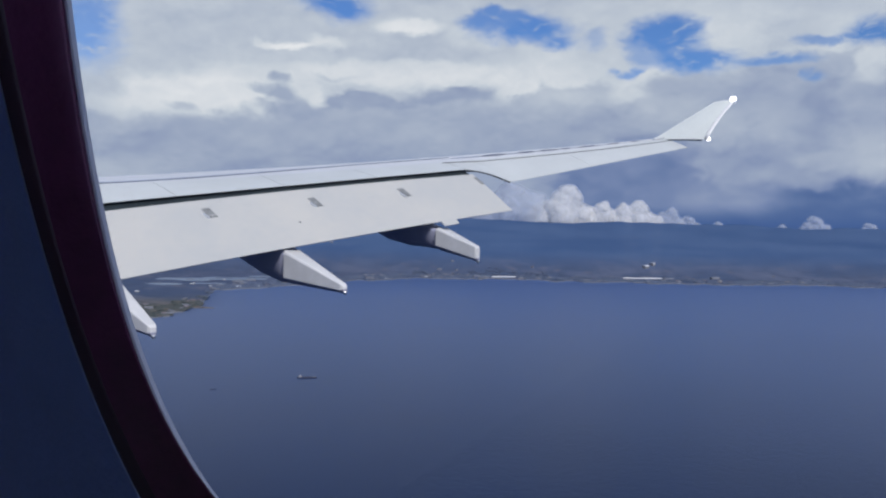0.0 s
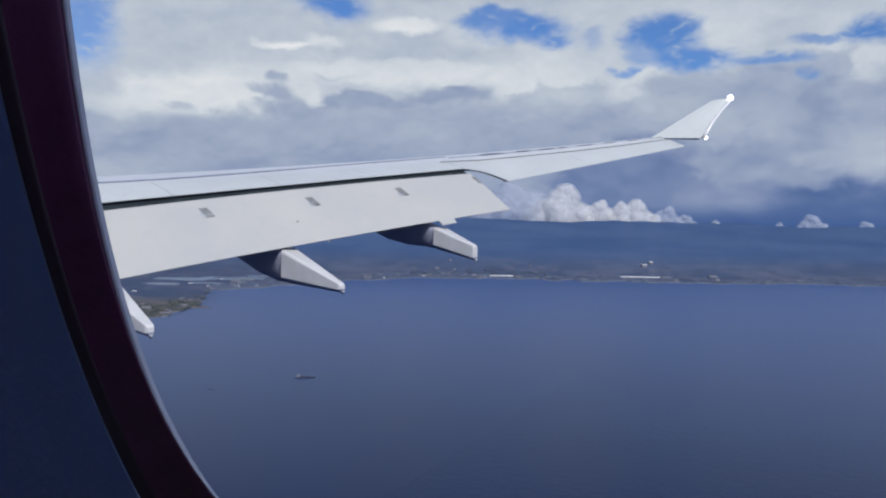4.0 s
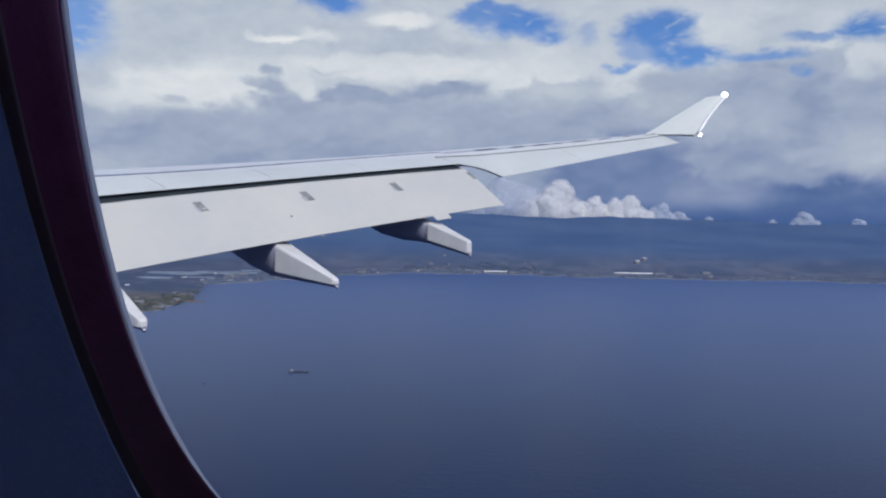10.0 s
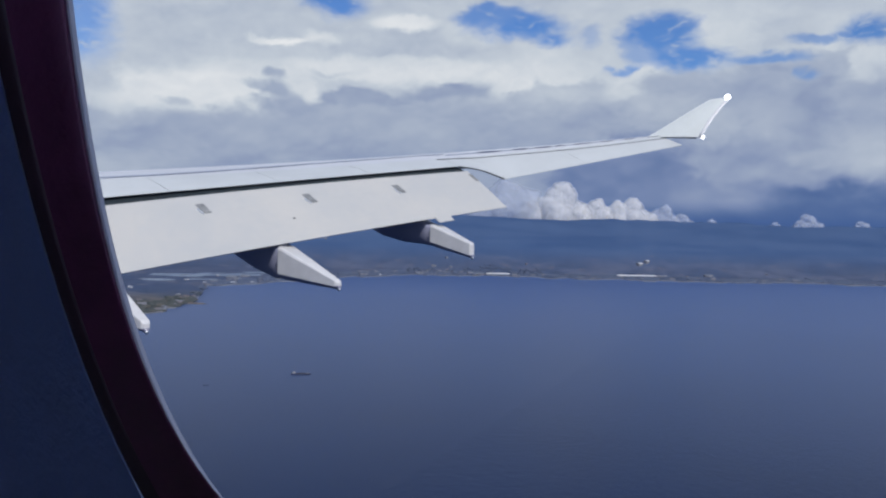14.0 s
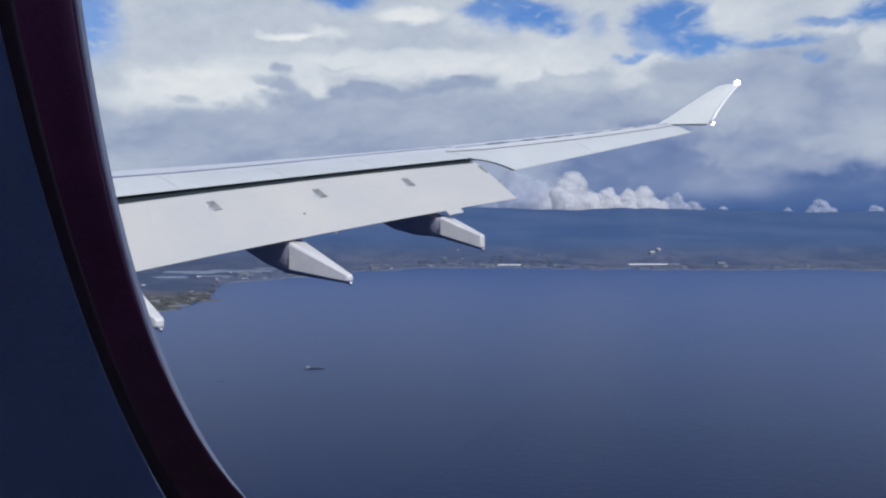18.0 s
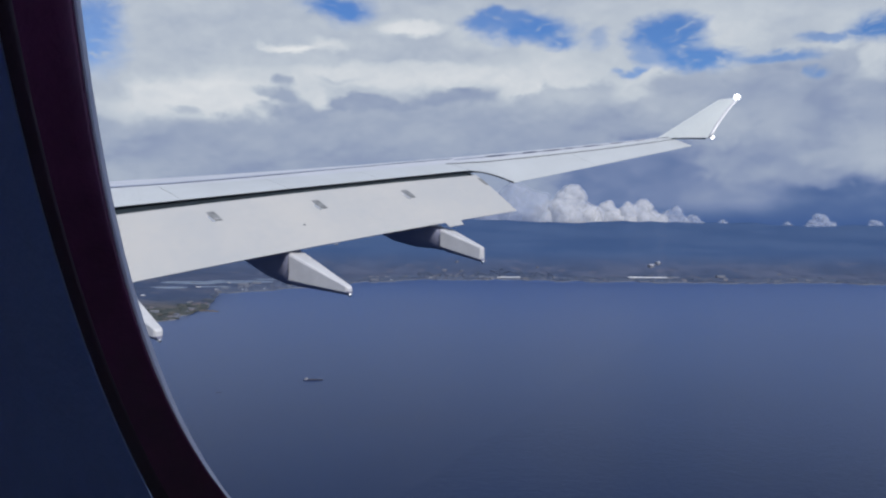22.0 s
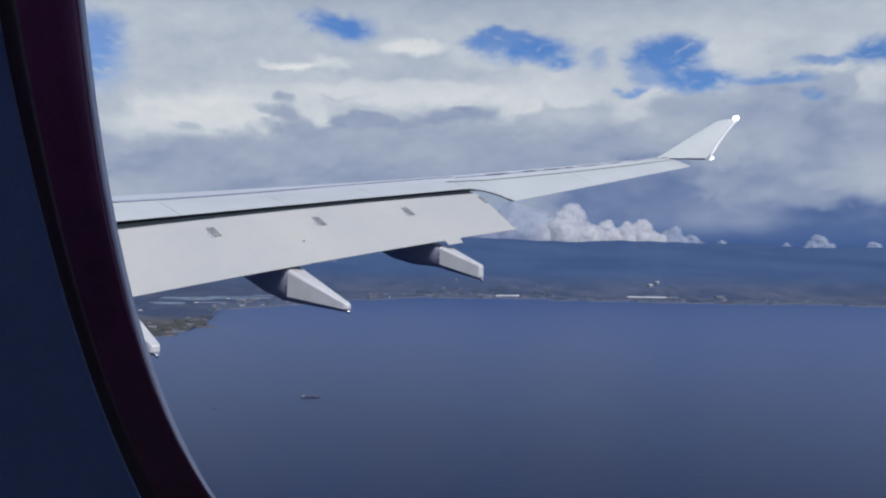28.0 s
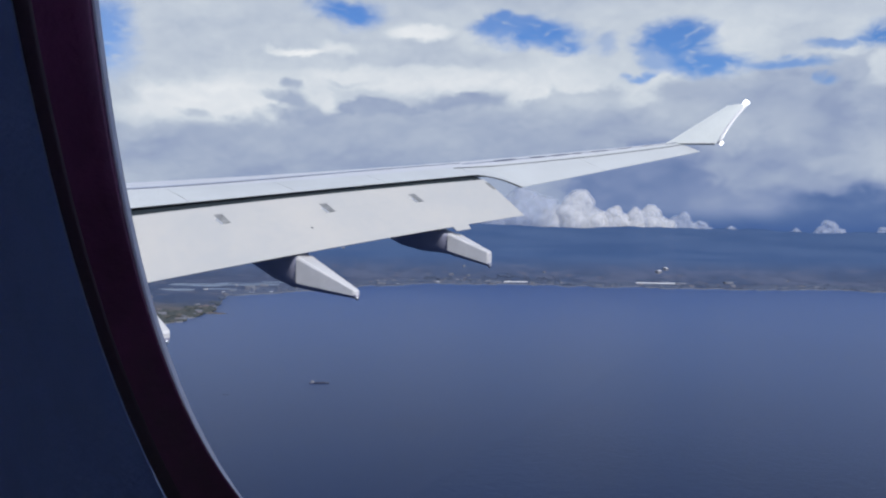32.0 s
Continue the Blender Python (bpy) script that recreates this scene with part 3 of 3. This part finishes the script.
        rings.append([f, f.lerp(t, 0.4) + Vector((0, 0, 0.02)), t, t - Vector((0, 0, 0.02)), f.lerp(t, 0.4) - Vector((0, 0, 0.1)), f - Vector((0, 0, 0.16))])
    part("aileron", loft(rings), WING_PAINT, wing, "white aileron")
def hinge(o, ahead):
    """The line between the fixed box and the aileron, a little behind the spar."""
    k = 0.10 + 0.16 * step((o - 18.0) / 9.0)
    return on("spar", o).lerp(aileron_edge(max(o, 18.12)), k) + Vector((0, ahead, 0.028))


part("hinge_line", loft([[hinge(o, -0.05), hinge(o, 0.0) + Vector((0, 0, 0.012)), hinge(o, 0.05), hinge(o, 0.0) - Vector((0, 0, 0.03))] for o in span(18.0, 26.9, 14)]), HINGE, wing, "dark grey hinge line")


def crest_line(o, k, up):
    """A point between spar (0) and crest (1), just above the skin."""
    chord = (27.15 - 0.561 * o) - (17.96 - 0.302 * o)
    return on("spar", o).lerp(on("crest", o), k) + Vector((0, 0, up + 0.016 * chord * k * (1 - k)))


def crest_strip(o, k, half, proud=0.012):
    return [crest_line(o, k - half, proud * 0.6), crest_line(o, k, proud), crest_line(o, k + half, proud * 0.6), crest_line(o, k, -0.02)]


part("panel_seam", loft([crest_strip(o, 0.14 + 0.52 * step((o - 9.0) / 9.0), 0.045, 0.022) for o in span(0.2, 18.6, 30)]), SEAM, wing, "blue-grey seam in front of the spoilers")
part("slat_seam", loft([crest_strip(o, 0.46, 0.06) for o in span(18.6, 26.4, 20)]), SEAM, wing, "blue-grey slat seam near the wing tip")
for a, b in ((19.6, 20.5), (20.9, 21.5), (21.7, 22.4), (22.5, 22.9), (23.2, 24.0), (24.3, 24.9), (25.3, 25.8)):
    part("slat_gap", loft([crest_strip(o, 0.46, 0.14 * (1 - (2 * (o - a) / (b - a) - 1) ** 4) + 0.01, 0.018) for o in span(a, b, 8)]), SLOT, wing, "dark slot near the wing's crest")


# half section of a rounded pod, inner side first
BELLY = ((0.86, 1), (-0.86, 1), (-0.96, 0.92), (-1, 0.7), (-0.86, 0.15), (-0.62, -0.4), (-0.34, -0.82), (0, -1), (0.34, -0.82), (0.62, -0.4), (0.86, 0.15), (1, 0.7), (0.96, 0.92))


def fairing(o, ahead, up, low_front, low_tip, joint, k, label):
    """A pod under the flap: a fixed front and a drooped tail."""
    def ring(y, top, low, half, x, belly=False):
        pts = []
        for sx, sz in BELLY if belly else ((-1, -0.9), (-0.9, -1), (0, -1), (0.9, -1), (1, -0.9), (1, 0.78), (0.93, 0.93), (0.78, 1), (-0.78, 1), (-0.93, 0.93), (-1, 0.78)):
            pts.append(k * Vector((x + sx * half, y + ahead, up + (top + low) / 2 + sz * (top - low) / 2)))
        return pts
    c = o + 0.27
    def low(y):
        return low_front + (low_tip - low_front) * (16.1 - y) / 2.3
    def top(y):
        return -0.78 - 0.352 * (16.0 - y)
    front_rings = [(21.0, 0.05, -0.25, 0.05, c), (19.6, 0.0, -0.70, 0.2, c), (18.3, -0.1, -1.09, 0.27, c), (17.4, -0.3, -1.42, 0.28, c), (16.5, -0.55, (low_front - 1.6) / 2, 0.28, c)]
    if joint < 16.0:
        front_rings.append((15.8, top(15.8) - 0.05, low(15.8), 0.28, c))
    front_rings.append((joint - 0.08, top(joint) - 0.08, low(joint) + 0.02, 0.283, c))
    # Front and keel take the darker colour as painted shade.
    ob = part("flap_track_fairing", loft([ring(*r, belly=True) for r in front_rings], smooth=True), SHADED_PAINT, wing, label)

    rings, under = [], []
    for f in (0.0, 0.25, 0.5, 0.75, 0.97, 1.0):
        y = joint + (13.78 - joint) * f
        end = 0.04 if f == 1 else 0
        half, x, keel = 0.30 - 0.20 * f - end * 0.75, c - 0.18 * f, 0.15 - 0.08 * f
        rings.append(ring(y + 0.03 * (1 - f), top(y) + 0.02 - end, low(y) + keel + end * 0.5, half, x))
        under.append(ring(y - 0.02, low(y) + keel * 1.45, low(y) + end * 0.5, half * 0.97, x, belly=True))
    part("fairing_keel", loft(under), SHADED_PAINT, ob, "keel under the tail cone, shaded grey")
    part("fairing_tail", loft(rings), SUNLIT_CONE, ob, "white drooped tail cone")
    bm = bmesh.new()
    bmesh.ops.create_icosphere(bm, subdivisions=2, radius=0.05)
    part("drain_mast", bm, POLISHED, ob, "bright metal tip", Matrix.Translation(k * Vector((c - 0.17, 13.8 + ahead, up + low_tip + 0.02))))


fairing(12.8, 0, 0, -1.66, -1.75, 16.0, 0.905, "grey flap track fairing below the flap")
fairing(17.0, -0.94, 0.93, -1.57, -1.96, 15.23, 0.925, "grey flap track fairing at the flap's outer end")
fairing(8.42, 1.25, -0.74, -1.66, -1.78, 16.0, 0.905, "grey flap track fairing below the flap's inner end")


def winglet():
    rings = []
    for k in range(9):
        s = k / 8
        e = step(s)
        o = 26.85 + 1.45 * (0.35 * s + 0.65 * s * s) ** 0.9
        z0 = 3.30 + 1.45 * s ** 1.15
        lead, tail = 12.2 - 1.8 * s, 10.16 - 0.48 * s
        z1 = z0 - 0.10 * (1 - s)
        th = 0.10 * (1 - 0.6 * s)
        rings.append([Vector((o, tail, z1)), Vector((o - th * 0.5, (tail * 2 + lead) / 3, (2 * z1 + z0) / 3 + 0.02)), Vector((o - th * 0.5, (tail + 2 * lead) / 3, (z1 + 2 * z0) / 3 + 0.02)), Vector((o, lead, z0)), Vector((o + th * 0.6, (tail + 2 * lead) / 3, z0 - 0.03)), Vector((o + th * 0.6, (tail * 2 + lead) / 3, z0 - 0.05))])
    return loft(rings)


wl = part("winglet", winglet(), SUNLIT_WINGLET, wing, "white upturned winglet with a bright tail edge")
part("base_seam", loft([[Vector((26.96, y, z + 0.02)), Vector((26.93, y, z + 0.045)), Vector((26.90, y, z + 0.02)), Vector((26.93, y, z - 0.03))] for y, z in ((12.1, 3.31), (11.6, 3.29), (11.1, 3.25), (10.6, 3.21), (10.3, 3.19))]), SEAM, wl, "thin grey seam")
edge = []
for k in range(9):
    s = k / 8
    o = 26.85 + 1.45 * (0.35 * s + 0.65 * s * s) ** 0.9
    c = Vector((o, 10.14 - 0.48 * s, 3.20 + 1.55 * s))
    edge.append([c + Vector((0.05 * math.cos(a), 0.075 * math.sin(a), 0)) for a in np.linspace(0, 2 * math.pi, 9)[:-1]])
part("trailing_edge", loft(edge, smooth=True), EDGE_HIGHLIGHT, wl, "glossy trailing edge with its highlight painted white")
# Two added glowing beads imitate sun glints.
for p, size in (((28.28, 9.70, 4.78), 0.115), ((26.95, 10.08, 3.22), 0.075)):
    bm = bmesh.new()
    bmesh.ops.create_icosphere(bm, subdivisions=3, radius=size)
    for f in bm.faces:
        f.smooth = True
    part("glint_bead", bm, GLINT, wl, "glowing bead in place of a sun glint", Matrix.Translation(p))

# ---------------------------------------------------------------- cabin and window
PANE = (0.0833, 0.1196, 0.2146, 3.05, 0.1415, -0.085, 0.095)
LIP = (0.0747, 0.1341, 0.2230, 2.80, 0.1262, -0.163, 0.082)


def outline(shape, n=96, grow=0.0, out=0.0):
    """The rounded outline of the window on the leaning wall."""
    fc, a, b, p, uc, lean, d = shape
    pts = []
    for i in range(n):
        t = 2 * math.pi * i / n
        c, s = math.cos(t), math.sin(t)
        f = fc + (a + grow) * math.copysign(abs(c) ** (2 / p), c)
        u = uc + (b + grow) * math.copysign(abs(s) ** (2 / p), s)
        pts.append(Vector((d + lean * u + out, f, u)))
    return pts


def frame_ring(shape, half_y, z0, z1, out, n=96, grow=0.0):
    """The same number of points on the border of a large panel."""
    lean, d = shape[5], shape[6]
    pts = []
    for i in range(n):
        t = 2 * math.pi * i / n
        c, s = math.cos(t), math.sin(t)
        k = 1 / max(abs(c), abs(s))
        f, u = 0.08 + half_y * c * k, (z0 + z1) / 2 + (z1 - z0) / 2 * s * k
        pts.append(Vector((d + lean * u + out, f, u)))
    return pts


wall = loft([frame_ring(LIP, 1.3, -0.95, 1.0, 0.02), frame_ring(LIP, 1.3, -0.95, 1.0, 0.0), outline(LIP, grow=0.0004, out=0.0004)], caps=False)
thing("wall_window_side", wall, PANEL, CRAFT, "dark blue cabin side panel round the window", "wall", kind="structure")
window = thing("window_1", None, None, CRAFT, "oval cabin window with a dark reveal, maroon from painted glare", "window", kind="structure")
inner, outer = outline(LIP, out=0.0006), outline(PANE)
steps = ((0.0, 0.0), (0.03, 0.0004), (0.12, 0.0004), (0.16, 0.0006), (0.20, 0.0005), (0.23, 0.0001), (0.66, 0.0002), (0.72, 0.0005), (0.93, 0.0004), (1.0, 0.0))
hub = Vector((0.05, 0.08, 0.13))
reveal = [[p.lerp(q, k) + (p - hub).normalized() * -h for p, q in zip(inner, outer)] for k, h in steps]
part("inner_seal", loft(reveal[:6], caps=False, smooth=True), RUBBER, window, "blackish rubber seal along the wall panel")
part("window_reveal", loft(reveal[5:] + [outline(PANE, grow=0.03, out=0.004)], caps=False, smooth=True), GLARE_GASKET, window, "dark reveal, maroon from painted glare")
part("pane_rim", loft([outline(PANE, grow=0.016, out=0.003), outline(PANE, grow=0.0050, out=0.003), outline(PANE, grow=0.0048, out=0.0036), outline(PANE, grow=0.0056, out=0.0052), outline(PANE, grow=0.03, out=0.0058)], caps=False, smooth=False), RIM, window, "pale rim of the outer pane")
skin = loft([frame_ring(PANE, 1.3, -0.95, 1.0, 0.06), frame_ring(PANE, 1.3, -0.95, 1.0, 0.05), outline(PANE, grow=0.06, out=0.02), outline(PANE, grow=0.09, out=0.03)], caps=False)
thing("wall_outer_skin", skin, WING_PAINT, CRAFT, "white outer skin of the fuselage", "wall", kind="structure")

glass = bpy.data.materials.new("window glass")
glass.use_nodes = True
gg = Graph(glass.node_tree)
glass.node_tree.nodes.clear()
clear = gg.node("ShaderNodeBsdfTransparent", Color=(0.97, 0.965, 0.985, 1))
gloss = gg.node("ShaderNodeBsdfGlossy", Roughness=0.03, Color=(1, 1, 1, 1))
both = gg.node("ShaderNodeMixShader", Fac=0.012)
gg.link(clear.outputs[0], both.inputs[1])
gg.link(gloss.outputs[0], both.inputs[2])
gg.link(both.outputs[0], gg.node("ShaderNodeOutputMaterial").inputs[0])
bm = bmesh.new()
bm.faces.new([bm.verts.new(p) for p in outline(PANE, grow=0.002, out=0.001)])
pane = part("pane", bm, glass, window, "clear acrylic pane")
pane.visible_shadow = False

for name, dims, mat, label in (
    ("floor", (-3.0, 0.35, -1.3, 1.46, -1.05, -0.95), CARPET, "dark blue cabin carpet floor"),
    ("ceiling", (-3.0, 0.15, -1.3, 1.46, 1.0, 1.1), CABIN, "pale cabin ceiling"),
    ("wall_front", (-3.1, 0.35, 1.38, 1.48, -1.05, 1.1), CABIN, "pale cabin bulkhead"),
    ("wall_back", (-3.1, 0.35, -1.32, -1.22, -1.05, 1.1), CABIN, "pale cabin bulkhead"),
):
    thing(name, box(*dims), mat, CRAFT, label, name.split("_")[0], kind="structure")

# Out of view; openings larger than cabin windows, added to brighten the interior.
far = box(-3.1, -3.0, -1.3, 1.46, -1.05, -0.45)
box(-3.1, -3.0, -1.3, 1.46, 0.6, 1.1, far)
for y in (-1.3, -0.82, -0.3, 0.22, 0.74, 1.26):
    box(-3.1, -3.0, y, y + 0.09, -0.45, 0.6, far)
thing("wall_far_side", far, CABIN, CRAFT, "unseen pale cabin wall with openings enlarged to admit light", "wall", kind="structure")


def tube(stations):
    rings = []
    for y, r, up in stations:
        rings.append([Vector((-2.65 + r * math.cos(a), y, up + r * math.sin(a))) for a in np.linspace(0, 2 * math.pi, 65)[:-1]])
    return loft(rings, smooth=True)


body = thing("aircraft_fuselage", None, None, CRAFT, "white airliner fuselage beside the wing", "fuselage")
part("front_body", tube(((1.5, 2.82, -0.5), (10, 2.82, -0.5), (24, 2.82, -0.5), (30, 2.82, -0.5), (34, 2.4, -0.75), (36.5, 1.5, -1.2), (37.3, 0.5, -1.5))), WING_PAINT, body)
part("rear_body", tube(((-1.34, 2.82, -0.5), (-6, 2.8, -0.45), (-14, 2.0, 0.1), (-22, 0.6, 1.0))), WING_PAINT, body)

# ---------------------------------------------------------------- ships


def hull_rings(length, beam, depth):
    rings = []
    for s, w, rise in ((0, 0.72, 0.15), (0.06, 0.92, 0.08), (0.2, 1, 0), (0.75, 1, 0), (0.88, 0.7, 0.15), (0.96, 0.3, 0.35), (1, 0.04, 0.5)):
        x = (s - 0.5) * length
        b, top = beam / 2 * w, depth * (0.65 + rise)
        rings.append([Vector((x, -b, top)), Vector((x, b, top)), Vector((x - 0.02 * length * s, b * 0.8, -depth * 0.35)), Vector((x - 0.02 * length * s, -b * 0.8, -depth * 0.35))])
    return rings


def ship(m, size, label):
    ob = thing("cargo_ship", None, None, m @ Matrix.Diagonal((size, size, size * 0.75, 1)), label, "ship")
    part("hull", loft(hull_rings(40, 7.5, 3.4)), HULL, ob, "dark hull")
    part("deck", box(-16, 13, -3.1, 3.1, 2.2, 2.5), SHIP_DECK, ob)
    for x in (-7, -1, 5):
        part("hatch_cover", box(x, x + 5, -2.4, 2.4, 2.5, 3.4, bevel=0.1), SHIP_DECK, ob, "rust-brown hatch cover")
    house = part("deckhouse", box(-17.5, -10.5, -3, 3, 2.5, 5.4, bevel=0.1), SHIP_WHITE, ob, "white deckhouse")
    part("bridge", box(-15.5, -11, -3.3, 3.3, 5.4, 7.8, bevel=0.1), SHIP_WHITE, house, "white bridge")
    part("funnel", box(-17, -15.8, -0.8, 0.8, 5.4, 8.6, bevel=0.15), HULL, house, "dark funnel")
    part("mast", box(11.2, 11.6, -0.2, 0.2, 2.5, 9), SHIP_WHITE, ob, "white mast")
    part("forecastle", box(13, 17, -2, 2, 2.4, 3.8, bevel=0.1), SHIP_WHITE, ob, "pale forecastle")
    return ob


ship(pose(-222, 1307, 0, 0, 0, 3), 0.85, "small dark cargo ship with a white deckhouse on the sea")
ship(pose(-355, 1206, 0, 0, 0, 20), 0.25, "tiny fishing boat on the sea")

# ---------------------------------------------------------------- the coast


def beach():
    bm = bmesh.new()
    grid = []
    for i in range(421):
        u = -0.6 + 1.3 * i / 420
        y0 = shore(u)
        w = 10 + 9 * noise.noise((u * 30, 1.5, 0)) + 8 * step((u - 0.2) / 0.2)
        grid.append([bm.verts.new((u * y, y, z)) for y, z in ((y0 - 9, -0.6), (y0 - 3, 1.0), (y0 + max(2, w), 2.4), (y0 + max(2, w) + 3, -0.5))])
    for a, b in zip(grid, grid[1:]):
        for j in range(3):
            bm.faces.new((a[j], b[j], b[j + 1], a[j + 1]))
    return finish(bm, True)


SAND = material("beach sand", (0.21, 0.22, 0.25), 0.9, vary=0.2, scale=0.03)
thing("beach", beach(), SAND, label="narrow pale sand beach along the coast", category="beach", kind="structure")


def spit(u, y, length, seed):
    """A low ridge of rocks that runs out from the headland."""
    rings = []
    for i in range(15):
        k = i / 14
        r = 9 * (1 - k) ** 0.6 + 1.5 + 2.5 * noise.noise((k * 9, seed, 0))
        ring_ = []
        for j in range(10):
            a = 2 * math.pi * j / 10
            q = 1 + 0.3 * noise.noise((k * 12, math.cos(a) * 2 + seed, math.sin(a) * 2))
            ring_.append(Vector((u * y + length * k, y - 14 * k + r * 1.5 * q * math.cos(a), max(-1.5, 0.45 * r * q * math.sin(a)))))
        rings.append(ring_)
    thing("rock_spit", loft(rings), ROCK, label="low brown rocky spit off the headland", category="rocks", kind="structure")


ROCK = material("shore rock", (0.14, 0.125, 0.12), 0.9, vary=0.25, scale=0.06)
spit(-0.318, 2340, 62, 4)


def lagoon(u, y, w, d, seed):
    bm = bmesh.new()
    pts = []
    for i in range(40):
        a = 2 * math.pi * i / 40
        k = 1 + 0.35 * noise.noise((math.cos(a) * 1.7 + seed, math.sin(a) * 1.7, 0)) + 0.12 * noise.noise((math.cos(a) * 6, math.sin(a) * 6 + seed, 0))
        pts.append((u * y + math.cos(a) * w * k, y + math.sin(a) * d * k))
    top = max(land_height(x / yy, yy) for x, yy in pts + [(u * y, y)]) + 0.4
    rings = [[Vector((x, yy, top - 12)) for x, yy in pts], [Vector((x, yy, top)) for x, yy in pts]]
    thing("fish_pond", loft(rings), POND, label="pale shallow fish pond behind the coast", category="pond", group="ponds behind the coast")


for u, y, w, d, k in ((-0.27, 3420, 150, 75, 1), (-0.33, 3330, 120, 60, 4), (-0.22, 3560, 90, 40, 7), (-0.36, 3050, 70, 30, 9), (-0.30, 3130, 60, 22, 12)):
    lagoon(u, y, w, d, k)


def shed(w, d, h, roof, label, group, name="warehouse", category="building"):
    """A long building with a shallow gabled sheet roof."""
    ob = thing(name, None, None, Matrix(), label, category, group)
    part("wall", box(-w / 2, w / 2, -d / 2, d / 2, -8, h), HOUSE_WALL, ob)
    e = 0.6
    section = [(-d / 2 - e, h), (0, h + d * 0.16), (d / 2 + e, h), (d / 2 + e, h - 0.3), (0, h + d * 0.16 - 0.3), (-d / 2 - e, h - 0.3)]
    part("roof", loft([[Vector((x, y, z)) for y, z in section] for x in (-w / 2 - e, w / 2 + e)]), roof, ob)
    return ob


def stand(ob, u, y, turn):
    p = place(u, y)
    ob.matrix_basis = pose(p.x, p.y, p.z, 0, 0, turn)
    return ob


works = "works by the shore"
for u, y, w, d, h, turn in ((0.272, 3880, 200, 22, 7, 1), (0.306, 3890, 50, 22, 6, 3), (0.088, 3870, 120, 20, 5, 8), (0.064, 3850, 36, 24, 5, -10), (0.276, 4090, 34, 22, 9, 35), (0.285, 4120, 26, 20, 10, 40), (0.368, 3960, 44, 24, 6, 4), (0.052, 3900, 30, 20, 5, 4), (-0.245, 3330, 40, 18, 5, 12), (-0.262, 3270, 46, 20, 5, -6), (-0.325, 3290, 36, 16, 5, 4), (-0.255, 3210, 30, 16, 5, 20)):
    white_roof = w > 100 or h > 8
    stand(shed(w, d, h, ROOF_WHITE if white_roof else ROOF_PALE, "long white-roofed shed near the shore" if white_roof else "shed with a dull pale roof near the shore", works), u, y, turn)

for i, (u, y) in enumerate(((-0.406, 3442), (-0.395, 2703), (-0.413, 2408), (-0.281, 3311), (-0.298, 2999), (-0.261, 2899), (-0.235, 3087), (-0.175, 4313), (-0.14, 4302), (-0.067, 3567), (-0.015, 3720), (-0.322, 3087))):
    stand(shed(11 + 4 * (i % 3), 8 + 2 * (i % 2), 4, ROOF_WHITE, "small white-roofed building among the trees", works), u, max(y, shore(u) + 45), 25 * (i % 4) - 30)

rnd = random.Random(11)
kinds = [shed(16, 11, 4, ROOF_PALE, "small house with a pale sheet roof", "houses along the coast", "house", "house"), shed(14, 10, 4, ROOF_RUST, "small house with a rust-brown roof", "houses along the coast", "house", "house"), shed(24, 12, 6, HOUSE_WALL, "plain pale house near the shore", "houses along the coast", "house", "house")]
for i in range(110):
    u = rnd.choice((rnd.uniform(-0.42, -0.1), rnd.uniform(-0.12, 0.14), rnd.uniform(0.14, 0.5)))
    y = shore(u) + 25 + abs(rnd.gauss(0, 120))
    p = place(u, y)
    m = pose(p.x, p.y, p.z, 0, 0, rnd.uniform(0, 180))
    if i < 3:
        kinds[i].matrix_basis = m
    else:
        copy_thing(rnd.choice(kinds), m)


def woodland(count):
    """Tree crowns over the coastal plain, joined."""
    bm = bmesh.new()
    bmesh.ops.create_icosphere(bm, subdivisions=1, radius=1)
    ball = np.array([v.co for v in bm.verts])
    faces = np.array([[v.index for v in f.verts] for f in bm.faces])
    bm.free()
    verts, tris = [], []
    for i in range(count):
        u = rnd.uniform(-0.5, 0.62)
        y = shore(u) + 12 + rnd.random() ** 1.5 * 210
        p = place(u, y)
        if noise.noise(Vector((p.x * 0.006, p.y * 0.012, 3))) < -0.12:
            continue
        size = np.array((rnd.uniform(5, 13), rnd.uniform(4, 9), rnd.uniform(1.8, 3.6)))
        jag = 1 + 0.25 * np.random.rand(len(ball), 1)
        tris.append(faces + len(verts) * len(ball))
        verts.append(ball * size * jag + np.array((p.x, p.y, p.z + size[2] * 0.5)))
    data = bpy.data.meshes.new("woodland")
    data.from_pydata(np.concatenate(verts).tolist(), [], np.concatenate(tris).tolist())
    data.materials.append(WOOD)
    return tagged(new("woodland", data), "dense dark tree crowns over the coastal plain", "trees", kind="stuff")


WOOD = bpy.data.materials.new("tree crowns")
WOOD.use_nodes = True
gw = Graph(WOOD.node_tree)
leaf = WOOD.node_tree.nodes["Principled BSDF"]
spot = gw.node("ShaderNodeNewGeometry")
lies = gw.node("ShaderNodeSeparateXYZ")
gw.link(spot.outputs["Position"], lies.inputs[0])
# Far crowns turn bluer and paler: haze set into the leaf colour.
hazed = gw.ramp(spot.outputs["Random Per Island"], [(0, (0.066, 0.090, 0.152)), (0.6, (0.074, 0.100, 0.164)), (1, (0.088, 0.112, 0.172))])
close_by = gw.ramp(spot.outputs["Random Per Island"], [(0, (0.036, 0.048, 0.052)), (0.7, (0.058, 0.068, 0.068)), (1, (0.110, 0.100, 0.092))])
gw.link(gw.mix(gw.smooth(lies.outputs[1], 2950.0, 2350.0), hazed, close_by), leaf.inputs["Base Color"])
leaf.inputs["Roughness"].default_value = 0.95
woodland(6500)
